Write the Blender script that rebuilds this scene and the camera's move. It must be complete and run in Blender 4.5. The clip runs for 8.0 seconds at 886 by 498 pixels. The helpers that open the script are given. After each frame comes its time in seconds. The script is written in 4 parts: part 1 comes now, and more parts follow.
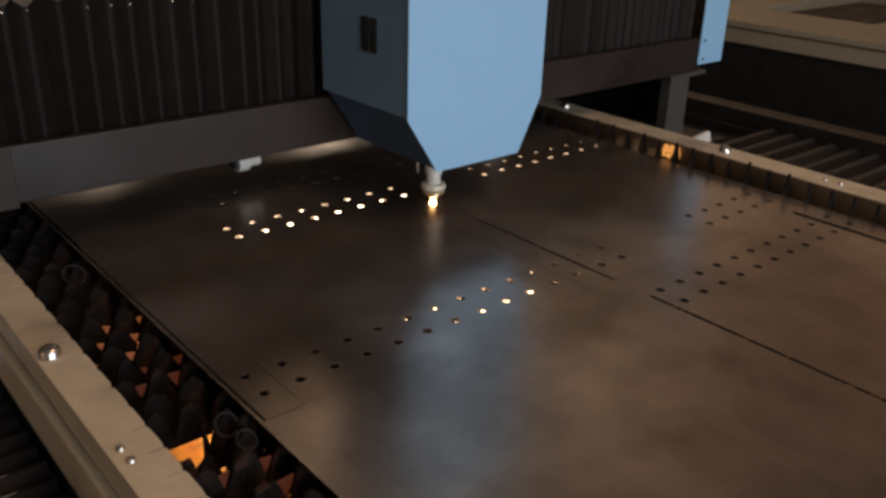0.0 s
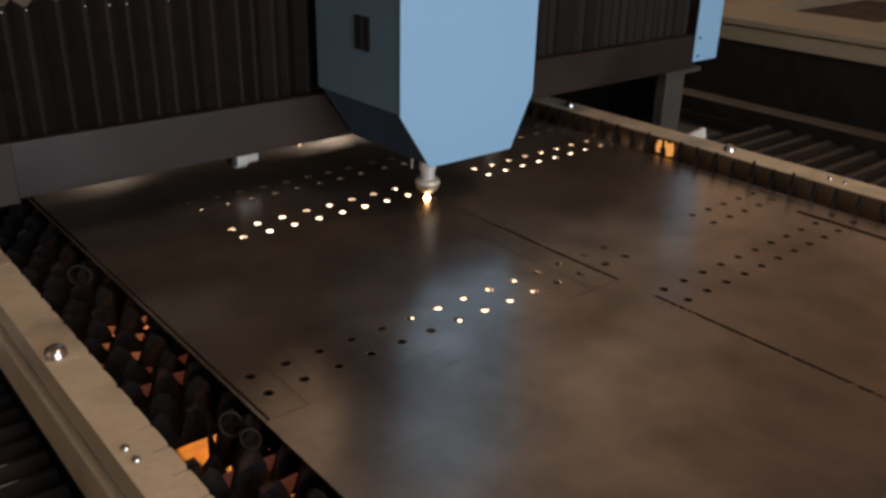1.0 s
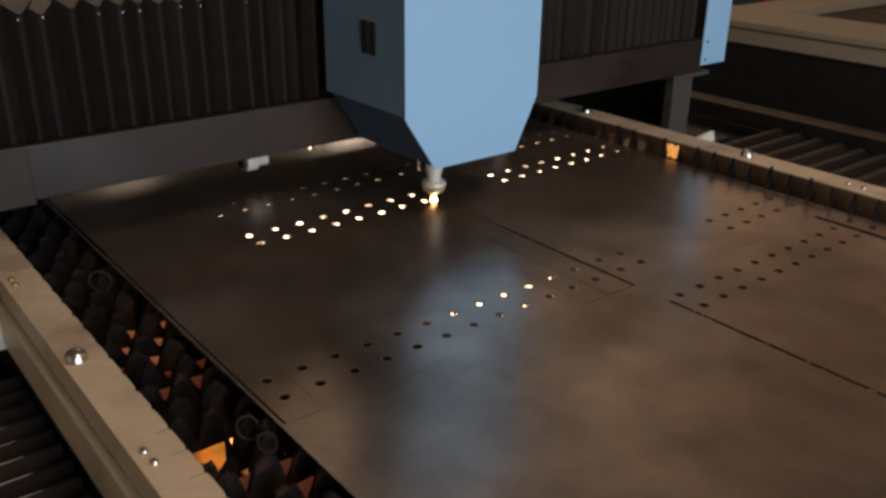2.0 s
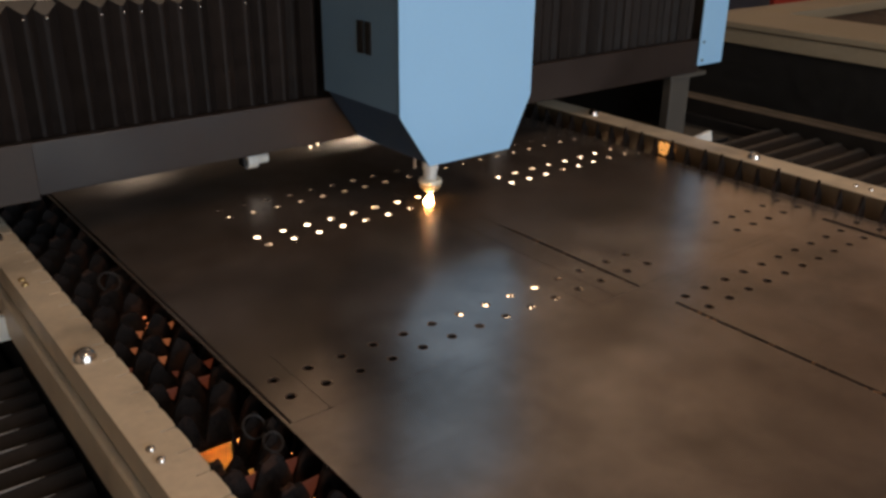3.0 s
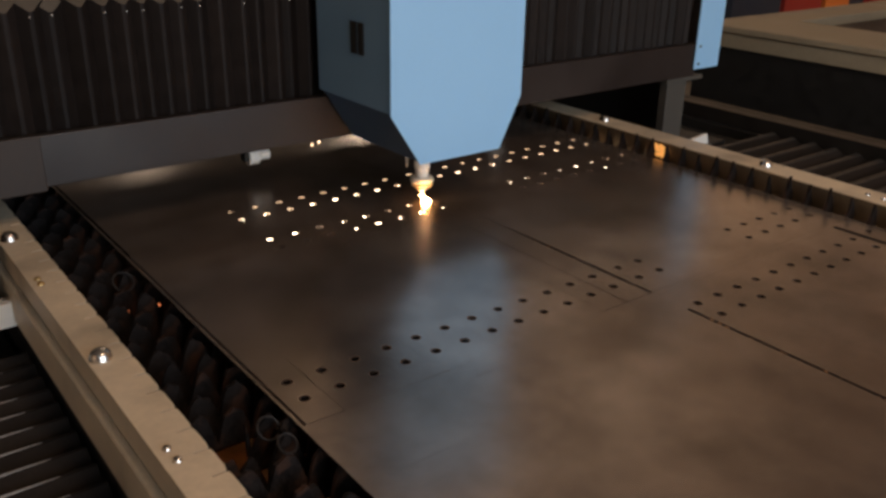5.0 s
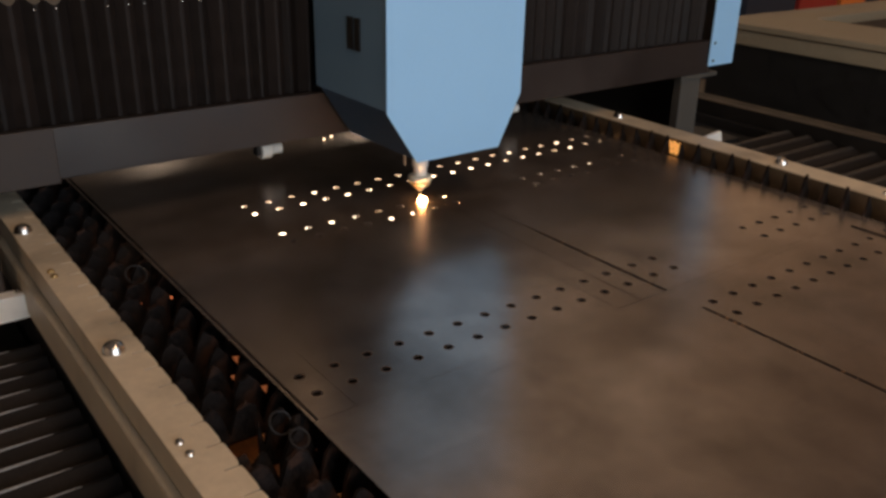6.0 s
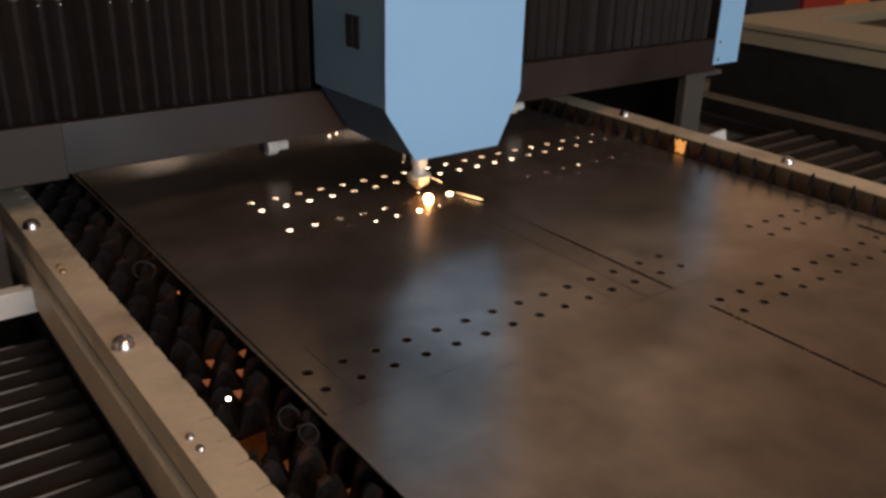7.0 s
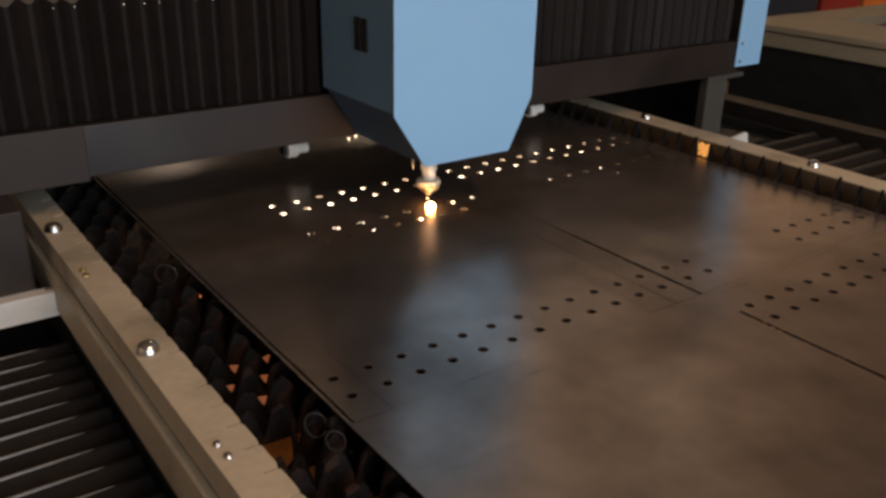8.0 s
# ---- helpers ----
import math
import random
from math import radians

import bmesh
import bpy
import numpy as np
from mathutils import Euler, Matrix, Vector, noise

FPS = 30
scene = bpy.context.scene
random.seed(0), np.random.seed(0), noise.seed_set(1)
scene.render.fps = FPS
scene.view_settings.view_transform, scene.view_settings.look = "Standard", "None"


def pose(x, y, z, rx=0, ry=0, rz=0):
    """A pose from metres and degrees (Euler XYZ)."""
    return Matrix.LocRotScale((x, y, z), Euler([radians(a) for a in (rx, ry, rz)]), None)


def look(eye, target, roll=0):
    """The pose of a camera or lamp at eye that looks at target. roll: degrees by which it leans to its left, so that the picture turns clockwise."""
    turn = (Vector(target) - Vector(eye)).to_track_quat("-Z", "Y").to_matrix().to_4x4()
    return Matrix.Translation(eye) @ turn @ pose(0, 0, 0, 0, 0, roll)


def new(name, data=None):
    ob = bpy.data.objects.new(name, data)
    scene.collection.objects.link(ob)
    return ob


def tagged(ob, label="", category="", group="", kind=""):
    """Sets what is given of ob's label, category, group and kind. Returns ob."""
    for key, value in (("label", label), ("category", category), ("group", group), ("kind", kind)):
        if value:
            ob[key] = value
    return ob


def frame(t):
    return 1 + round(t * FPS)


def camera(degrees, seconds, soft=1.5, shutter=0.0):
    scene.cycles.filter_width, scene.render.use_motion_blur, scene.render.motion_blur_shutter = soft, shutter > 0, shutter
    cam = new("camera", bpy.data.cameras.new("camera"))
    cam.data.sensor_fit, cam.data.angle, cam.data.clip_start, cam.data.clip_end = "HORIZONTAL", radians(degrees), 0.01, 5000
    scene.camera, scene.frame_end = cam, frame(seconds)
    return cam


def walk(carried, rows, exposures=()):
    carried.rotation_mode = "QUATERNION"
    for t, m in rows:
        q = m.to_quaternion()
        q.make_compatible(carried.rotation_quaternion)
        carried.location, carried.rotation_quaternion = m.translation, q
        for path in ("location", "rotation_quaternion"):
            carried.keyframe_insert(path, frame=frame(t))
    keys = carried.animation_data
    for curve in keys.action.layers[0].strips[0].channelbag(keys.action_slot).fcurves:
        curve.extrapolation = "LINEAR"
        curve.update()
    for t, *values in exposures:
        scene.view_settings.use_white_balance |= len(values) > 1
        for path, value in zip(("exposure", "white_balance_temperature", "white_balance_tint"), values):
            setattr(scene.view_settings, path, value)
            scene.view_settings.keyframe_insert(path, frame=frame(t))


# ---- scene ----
cam = camera(54.6, 8.0, soft=3.0)
PATH = [
    (0, (-0.467, -0.992, 1.619), (0.726, 0.397, 0.816), 1.7),
    (0.5, (-0.466, -0.999, 1.622), (0.721, 0.397, 0.821), 1.6),
    (1, (-0.466, -0.998, 1.622), (0.716, 0.4, 0.817), 1.4),
    (1.5, (-0.467, -1.001, 1.624), (0.699, 0.413, 0.825), 1.1),
    (3, (-0.467, -1.018, 1.623), (0.67, 0.428, 0.838), 0.6),
    (3.5, (-0.469, -1.02, 1.625), (0.662, 0.432, 0.842), 0.7),
    (4, (-0.475, -1.013, 1.625), (0.657, 0.437, 0.84), 0.8),
    (4.5, (-0.481, -1.014, 1.627), (0.654, 0.438, 0.849), 1.0),
    (6, (-0.482, -1.003, 1.621), (0.627, 0.465, 0.835), 1.3),
    (6.5, (-0.487, -1.001, 1.62), (0.613, 0.47, 0.829), 1.4),
    (7, (-0.493, -0.999, 1.619), (0.612, 0.47, 0.83), 1.5),
    (7.5, (-0.498, -0.99, 1.616), (0.599, 0.482, 0.823), 1.7),
    (8, (-0.502, -0.969, 1.614), (0.582, 0.517, 0.83), 1.3),
]
EXPOSURES = ((0, -0.09, 6580, 11.5), (1.5, -0.01, 6580, 11.5), (3, 0.06, 6570, 11), (3.5, 0.07, 6420, 8), (4, 0.08, 6480, 9),
             (4.5, 0.11, 6630, 12), (6, 0.01, 6700, 13), (6.5, 0.05, 6700, 13), (7, 0.03, 6690, 13), (8, 0.0, 6620, 12))
walk(cam, [(t, look(eye, target, roll)) for t, eye, target, roll in PATH], EXPOSURES)

# ---- world and light ----
world = bpy.data.worlds.new("world")
scene.world = world
world.use_nodes = True
wn = world.node_tree.nodes
wsky = wn.new("ShaderNodeTexSky")
wsky.sky_type, wsky.sun_disc = "NISHITA", False
wsky.sun_elevation, wsky.sun_rotation = radians(25), radians(200)
world.node_tree.links.new(wsky.outputs[0], wn["Background"].inputs[0])
wn["Background"].inputs[1].default_value = 0.08


def area_lamp(name, eye, target, size_x, size_y, power, color):
    data = bpy.data.lights.new(name, "AREA")
    data.shape, data.size, data.size_y = "RECTANGLE", size_x, size_y
    data.energy, data.color = power, color
    ob = new(name, data)
    ob.matrix_world = look(eye, target)
    return ob


# daylight through the hall's gate behind the operator's side
area_lamp("gate_daylight", (0.6, -5.9, 2.3), (0.6, 0.0, 1.4), 5.0, 3.6, 195, (0.66, 0.81, 0.97))
# warm hall light: one lamp over the operator's side, the others added out of view to wash the walls and the ceiling and
# to brighten the sheet behind the beam
WARM, PALE = (1.0, 0.575, 0.305), (1.0, 0.84, 0.66)
LUMINAIRES = (((0.5, -2.1, 3.9), (0.3, -2.5, 0.0), 50, (1.0, 0.65, 0.40)), ((8.4, -2.4, 4.3), (10.0, -2.4, 2.9), 74, WARM), ((8.4, 1.6, 4.3), (10.0, 1.6, 2.9), 40, WARM),
              ((8.4, 5.6, 4.3), (10.0, 5.6, 2.9), 54, (1.0, 0.70, 0.45)), ((6.6, 9.2, 4.3), (6.6, 11.0, 3.6), 15, PALE), ((1.8, 9.2, 4.3), (1.8, 11.0, 3.6), 9, PALE), ((5.6, 8.6, 4.3), (0.5, 1.0, 0.9), 40, PALE), ((2.6, 8.6, 4.3), (0.3, 1.0, 0.9), 9, PALE),
              ((-4.6, -0.4, 4.2), (-6.0, -0.4, 2.4), 70, (1.0, 0.72, 0.47)), ((5.8, 3.6, 4.1), (5.8, 3.6, 5.0), 30, PALE), ((3.6, 5.2, 4.1), (3.6, 5.2, 5.0), 66, PALE))
for eye_, target_, power_, tint_ in LUMINAIRES:
    area_lamp("hall_fill", eye_, target_, 0.30, 2.4, power_, tint_)


# ---- materials ----
def material(name, color, rough=0.5, metal=0.0, vary=0.25, scale=8.0, fine=90.0, bump=0.1, stain=None, stain_at=0.62,
             rough_vary=0.12, stretch=(1, 1, 1), spec=0.5, per_piece=0.0, soft=0.08, wave=0.0):
    """Base colour with noise at two scales, roughness wear and a fine relief."""
    m = bpy.data.materials.new(name)
    m.use_nodes = True
    n, l = m.node_tree.nodes, m.node_tree.links
    b = n["Principled BSDF"]
    b.inputs["Metallic"].default_value = metal
    b.inputs["Specular IOR Level"].default_value = spec
    tc = n.new("ShaderNodeTexCoord")
    mp = n.new("ShaderNodeMapping")
    mp.inputs["Scale"].default_value = stretch
    if wave:            # one pattern over all the pieces of the sheet
        l.new(n.new("ShaderNodeNewGeometry").outputs["Position"], mp.inputs[0])
    else:
        l.new(tc.outputs["Object"], mp.inputs[0])
    big, small = n.new("ShaderNodeTexNoise"), n.new("ShaderNodeTexNoise")
    big.inputs["Scale"].default_value, big.inputs["Detail"].default_value = scale, 5
    small.inputs["Scale"].default_value, small.inputs["Detail"].default_value = fine, 4
    l.new(mp.outputs[0], big.inputs[0])
    l.new(mp.outputs[0], small.inputs[0])
    mix = n.new("ShaderNodeMath")
    mix.operation = "MULTIPLY_ADD"
    mix.inputs[1].default_value = 0.65
    l.new(big.outputs[0], mix.inputs[0])
    part_of = n.new("ShaderNodeMath")
    part_of.operation = "MULTIPLY"
    part_of.inputs[1].default_value = 0.35
    l.new(small.outputs[0], part_of.inputs[0])
    l.new(part_of.outputs[0], mix.inputs[2])
    ramp = n.new("ShaderNodeValToRGB")
    e = ramp.color_ramp.elements
    e[0].position, e[1].position = 0.3, 0.7
    e[0].color = [c * (1 - vary) for c in color] + [1]
    e[1].color = [min(1, c * (1 + vary)) for c in color] + [1]
    l.new(mix.outputs[0], ramp.inputs[0])
    out = ramp.outputs[0]
    if wave:            # soft wisps of two colours, with no hard contours
        big.inputs["Detail"].default_value = 4.0
        mp.inputs["Location"].default_value = (0.37, 0.21, 0.0)
        wisp = n.new("ShaderNodeMix")
        wisp.data_type = "RGBA"
        l.new(big.outputs[0], wisp.inputs[0])
        wisp.inputs[6].default_value, wisp.inputs[7].default_value = [c * (1 - 2 * vary) for c in color] + [1], [c * (1 + 2 * vary) for c in color] + [1]
        # pale handling smudges, drawn out slantwise
        turn, smudge, pale, mc = n.new("ShaderNodeMapping"), n.new("ShaderNodeTexNoise"), n.new("ShaderNodeMapRange"), n.new("ShaderNodeMix")
        turn.inputs["Rotation"].default_value, turn.inputs["Scale"].default_value = (0, 0, 0.9), (1.0, 0.75, 1.0)
        smudge.inputs["Scale"].default_value, smudge.inputs["Detail"].default_value, smudge.inputs["Distortion"].default_value = 6.5, 5.0, 0.3
        pale.inputs[1].default_value, pale.inputs[2].default_value, pale.inputs[3].default_value, pale.inputs[4].default_value = 0.42, 0.78, 0.0, 0.50
        l.new(mp.outputs[0], turn.inputs[0])
        l.new(turn.outputs[0], smudge.inputs[0])
        l.new(smudge.outputs[0], pale.inputs[0])
        mc.data_type = "RGBA"
        l.new(pale.outputs[0], mc.inputs[0])
        l.new(wisp.outputs[2], mc.inputs[6])
        mc.inputs[7].default_value = (0.41, 0.345, 0.300, 1)
        # slow dull patches and fine drag scratches
        patch, dull, drag, hair, line, faint = [n.new(k) for k in ("ShaderNodeTexNoise", "ShaderNodeMix", "ShaderNodeMapping", "ShaderNodeTexNoise", "ShaderNodeMapRange", "ShaderNodeMix")]
        patch.inputs["Scale"].default_value, patch.inputs["Detail"].default_value, patch.inputs["Distortion"].default_value = 2.6, 4.0, 0.2
        dull.data_type, dull.blend_type, faint.data_type = "RGBA", "MULTIPLY", "RGBA"
        tone = n.new("ShaderNodeValToRGB")
        tone.color_ramp.interpolation = "EASE"
        line.interpolation_type = pale.interpolation_type = "SMOOTHSTEP"
        tone.color_ramp.elements[0].position, tone.color_ramp.elements[1].position = 0.36, 0.64
        tone.color_ramp.elements[0].color, tone.color_ramp.elements[1].color = (0.82, 0.78, 0.74, 1), (1.10, 1.10, 1.10, 1)
        l.new(mp.outputs[0], patch.inputs[0])
        l.new(patch.outputs[0], tone.inputs[0])
        dull.inputs[0].default_value = 1.0
        l.new(mc.outputs[2], dull.inputs[6])
        l.new(tone.outputs[0], dull.inputs[7])
        drag.inputs["Rotation"].default_value, drag.inputs["Scale"].default_value = (0, 0, -0.35), (3.0, 130.0, 1.0)
        hair.inputs["Scale"].default_value, hair.inputs["Detail"].default_value = 1.0, 2.0
        l.new(mp.outputs[0], drag.inputs[0])
        l.new(drag.outputs[0], hair.inputs[0])
        line.inputs[1].default_value, line.inputs[2].default_value, line.inputs[3].default_value, line.inputs[4].default_value = 0.64, 0.78, 0.0, 0.24
        l.new(hair.outputs[0], line.inputs[0])
        l.new(line.outputs[0], faint.inputs[0])
        # mottled mill scale, a hand's width and less
        scale_, mottle, worn = n.new("ShaderNodeTexNoise"), n.new("ShaderNodeValToRGB"), n.new("ShaderNodeMix")
        scale_.inputs["Scale"].default_value, scale_.inputs["Detail"].default_value, scale_.inputs["Roughness"].default_value = 12.0, 8.0, 0.60
        mottle.color_ramp.interpolation = "EASE"
        mottle.color_ramp.elements[0].position, mottle.color_ramp.elements[1].position = 0.30, 0.70
        mottle.color_ramp.elements[0].color, mottle.color_ramp.elements[1].color = (0.89, 0.88, 0.87, 1), (1.09, 1.10, 1.10, 1)
        worn.data_type, worn.blend_type = "RGBA", "MULTIPLY"
        worn.inputs[0].default_value = 1.0
        l.new(mp.outputs[0], scale_.inputs[0])
        l.new(scale_.outputs[0], mottle.inputs[0])
        l.new(dull.outputs[2], worn.inputs[6])
        l.new(mottle.outputs[0], worn.inputs[7])
        l.new(worn.outputs[2], faint.inputs[6])
        faint.inputs[7].default_value = (0.10, 0.078, 0.062, 1)
        out = faint.outputs[2]
    elif stain:
        st = n.new("ShaderNodeTexNoise")
        st.inputs["Scale"].default_value, st.inputs["Detail"].default_value = scale * 0.6, 7
        l.new(mp.outputs[0], st.inputs[0])
        mask = n.new("ShaderNodeValToRGB")
        mask.color_ramp.elements[0].position, mask.color_ramp.elements[1].position = stain_at - soft, stain_at + soft
        mask.color_ramp.interpolation = "EASE"
        l.new(st.outputs[0], mask.inputs[0])
        mc = n.new("ShaderNodeMix")
        mc.data_type = "RGBA"
        l.new(mask.outputs[0], mc.inputs[0])
        l.new(out, mc.inputs[6])
        mc.inputs[7].default_value = (*stain, 1)
        out = mc.outputs[2]
    if per_piece:
        info = n.new("ShaderNodeObjectInfo")
        span = n.new("ShaderNodeMapRange")
        span.inputs[3].default_value, span.inputs[4].default_value = 1 - per_piece, 1 + per_piece
        l.new(info.outputs["Random"], span.inputs[0])
        hsv = n.new("ShaderNodeHueSaturation")
        l.new(span.outputs[0], hsv.inputs["Value"])
        l.new(out, hsv.inputs["Color"])
        out = hsv.outputs[0]
    l.new(out, b.inputs["Base Color"])
    rr = n.new("ShaderNodeMapRange")
    rr.inputs[1].default_value, rr.inputs[2].default_value = 0.3, 0.7
    rr.inputs[3].default_value, rr.inputs[4].default_value = max(0.02, rough - rough_vary), min(1, rough + rough_vary)
    l.new(mix.outputs[0], rr.inputs[0])
    b.inputs["Roughness"].default_value = rough
    if not wave:
        l.new(rr.outputs[0], b.inputs["Roughness"])
    if bump:
        bp = n.new("ShaderNodeBump")
        bp.inputs["Strength"].default_value, bp.inputs["Distance"].default_value = bump, 0.002
        if wave:
            small.inputs["Detail"].default_value = 2
        l.new(small.outputs[0], bp.inputs["Height"])
        l.new(bp.outputs[0], b.inputs["Normal"])
        if wave:        # slow unevenness of rolled plate
            swell, wb = n.new("ShaderNodeTexNoise"), n.new("ShaderNodeBump")
            swell.inputs["Scale"].default_value, swell.inputs["Detail"].default_value = 6.0, 0
            wb.inputs["Strength"].default_value, wb.inputs["Distance"].default_value = 1.0, wave
            l.new(mp.outputs[0], swell.inputs[0])
            l.new(swell.outputs[0], wb.inputs["Height"])
            l.new(wb.outputs[0], bp.inputs["Normal"])
    return m


def glow(name, color, strength):
    m = bpy.data.materials.new(name)
    m.use_nodes = True
    b = m.node_tree.nodes["Principled BSDF"]
    b.inputs["Base Color"].default_value = (0.02, 0.02, 0.02, 1)
    b.inputs["Emission Color"].default_value = (*color, 1)
    b.inputs["Emission Strength"].default_value = strength
    return m


M_SHEET = material("mill_steel", (0.292, 0.244, 0.212), 0.262, 0.80, 0.38, 4.8, 60, 0.015, wave=0.0018)
M_CREAM = material("cream_paint", (0.60, 0.50, 0.36), 0.45, 0.0, 0.16, 9, 80, 0.08, (0.34, 0.28, 0.20), 0.64, soft=0.12)
M_DARK_STAINED = material("dark_stained_paint", (0.105, 0.074, 0.042), 0.6, 0.0, 0.3, 14, 90, 0.2, (0.07, 0.05, 0.03), 0.54, soft=0.15)
M_TRIM = material("dusty_trim_paint", (0.072, 0.057, 0.042), 0.6, 0.0, 0.3, 14, 80, 0.1)
M_CREAM_FAR = material("worn_cream_paint", (0.33, 0.275, 0.19), 0.5, 0.0, 0.14, 3, 40, 0.05, (0.28, 0.23, 0.17), 0.64)
M_SLAT = material("slagged_steel", (0.0112, 0.0088, 0.0080), 0.75, 0.0, 0.7, 45, 180, 1.0, (0.036, 0.019, 0.013), 0.57, per_piece=0.4, spec=0.14)
M_TRAY = material("rusty_tray", (0.24, 0.12, 0.05), 0.8, 0.0, 0.4, 9, 80, 0.5, (0.10, 0.06, 0.04), 0.55)
M_DARKTRAY = material("dark_brown_tray", (0.038, 0.023, 0.016), 0.8, 0.0, 0.5, 14, 80, 0.6, (0.10, 0.07, 0.05), 0.6)
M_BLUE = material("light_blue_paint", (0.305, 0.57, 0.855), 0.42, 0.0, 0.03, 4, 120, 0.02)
# about half the front cover's blue in each channel
M_HEADSIDE = material("darker_blue", (0.155, 0.277, 0.41), 0.45, 0.0, 0.06, 5, 120, 0.02)
M_BEAM = material("grey_beam_paint", (0.0214, 0.0137, 0.0109), 0.5, 0.1, 0.34, 4, 60, 0.08, (0.038, 0.031, 0.026), 0.60, soft=0.14)
M_BELLOWS = material("black_bellows_cloth", (0.0122, 0.0088, 0.0075), 0.55, 0.0, 0.35, 22, 180, 0.25, (0.035, 0.033, 0.029), 0.70, per_piece=0.25, spec=0.16)
M_WAY = material("dusty_bellows_cloth", (0.020, 0.0165, 0.0145), 0.7, 0.0, 0.4, 22, 180, 0.25, (0.026, 0.023, 0.020), 0.68, per_piece=0.25, spec=0.12)
# near pleat strips carry the ridges' glint in their colour, far ones are duller
M_PLEAT_EDGE = material("worn_glint_edge", (0.27, 0.25, 0.23), 0.45, 0.1, 0.35, 14, 120, 0.2)
M_PLEAT_DULL = material("dull_pleat_edge", (0.023, 0.0205, 0.018), 0.5, 0.0, 0.3, 30, 160, 0.2)
M_KERF = material("burnt_kerf", (0.022, 0.014, 0.010), 0.8, 0.0, 0.5, 60, 240, 0.6, (0.045, 0.026, 0.016), 0.6)
M_BURNT = material("burnt_hole_rim", (0.115, 0.075, 0.052), 0.5, 0.5, 0.3, 60, 240, 0.2)
M_RIM = material("dark_rim_paint", (0.017, 0.0145, 0.0122), 0.5, 0.1, 0.2, 9, 80, 0.1)
M_BRACKET = material("grey_bracket_paint", (0.080, 0.073, 0.063), 0.55, 0.1, 0.15, 9, 80, 0.1)
M_UNDER = material("reflected_underside_tone", (0.085, 0.064, 0.052), 0.65, 0.0, 0.25, 6, 60, 0.1)
M_COVER = material("dusty_grey_paint", (0.037, 0.026, 0.0205), 0.6, 0.1, 0.3, 9, 80, 0.1)
M_WHITE = material("white_plate", (0.88, 0.86, 0.80), 0.45, 0.0, 0.08, 10, 90, 0.05)
M_CHROME = material("polished_steel", (0.70, 0.66, 0.61), 0.24, 1.0, 0.06, 30, 200, 0.02, rough_vary=0.05)
M_BRASS = material("copper_nozzle", (0.80, 0.55, 0.32), 0.28, 1.0, 0.12, 40, 200, 0.05)
M_GOLD = material("worn_brass", (0.88, 0.66, 0.40), 0.35, 0.6, 0.15, 40, 200, 0.05)
M_DULLBRASS = material("tarnished_brass", (0.42, 0.29, 0.13), 0.45, 0.8, 0.25, 40, 200, 0.1)
M_SATIN = material("satin_steel", (0.86, 0.82, 0.75), 0.42, 0.2, 0.08, 30, 200, 0.03)
M_CERAMIC = material("ceramic_ring", (0.92, 0.80, 0.62), 0.36, 0.1, 0.06, 40, 200, 0.02)
M_RING = material("dull_ring_steel", (0.018, 0.014, 0.012), 0.65, 0.0, 0.25, 40, 200, 0.2)
M_BLACK = material("black_rubber", (0.0125, 0.0115, 0.0105), 0.6, 0.0, 0.3, 20, 160, 0.2)
M_FLOOR = material("concrete_floor", (0.16, 0.145, 0.125), 0.6, 0.0, 0.2, 1.2, 30, 0.1, (0.09, 0.08, 0.07), 0.6)
M_WALL = material("hall_wall_paint", (0.42, 0.36, 0.30), 0.8, 0.0, 0.12, 0.8, 20, 0.05)
# unseen north wall, darkened to dim its reflection in the sheet
M_WALL_DIM = material("dimmed_wall_paint", (0.20, 0.170, 0.142), 0.8, 0.0, 0.15, 0.8, 20, 0.05)
M_CEIL = material("hall_ceiling_panel", (0.38, 0.33, 0.28), 0.85, 0.0, 0.10, 0.7, 20, 0.05)
M_ORANGE = material("orange_red_paint", (0.85, 0.26, 0.05), 0.5, 0.0, 0.1, 6, 60, 0.05)
M_RED = material("dark_red_paint", (0.42, 0.04, 0.03), 0.5, 0.0, 0.1, 6, 60, 0.05)
M_SHROUD = material("shaded_shroud_blue", (0.041, 0.080, 0.150), 0.65, 0.0, 0.12, 6, 60, 0.05, spec=0.2)
M_NAVY = material("navy_paint", (0.030, 0.043, 0.072), 0.65, 0.0, 0.15, 6, 60, 0.05)
M_PLUME = glow("white_hot_metal", (1.0, 0.60, 0.25), 300)
M_HOT_SPECK = glow("bright_speck", (1.0, 0.80, 0.56), 12)
M_DRIFT = glow("drifting_speck", (1.0, 0.72, 0.45), 5)
M_GAP_HOT = glow("orange_gap_glow", (1.0, 0.29, 0.10), 0.20)
M_GAP_DULL = glow("dull_red_gap_glow", (1.0, 0.20, 0.08), 0.060)
M_RAIL_GLOW = glow("rail_patch_glow", (1.0, 0.42, 0.10), 0.8)
M_TRAY_GLOW = glow("tray_fill_glow", (1.0, 0.50, 0.13), 850)
M_BURST = glow("bloom_and_spark_glow", (1.0, 0.47, 0.16), 160)
M_COOLING = glow("orange_speck", (1.0, 0.24, 0.08), 7.0)
M_RED_TINT = glow("red_tint", (1.0, 0.26, 0.09), 0.8)
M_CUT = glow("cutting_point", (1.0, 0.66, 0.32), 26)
M_SPARK = glow("flying_spark", (1.0, 0.58, 0.26), 6)


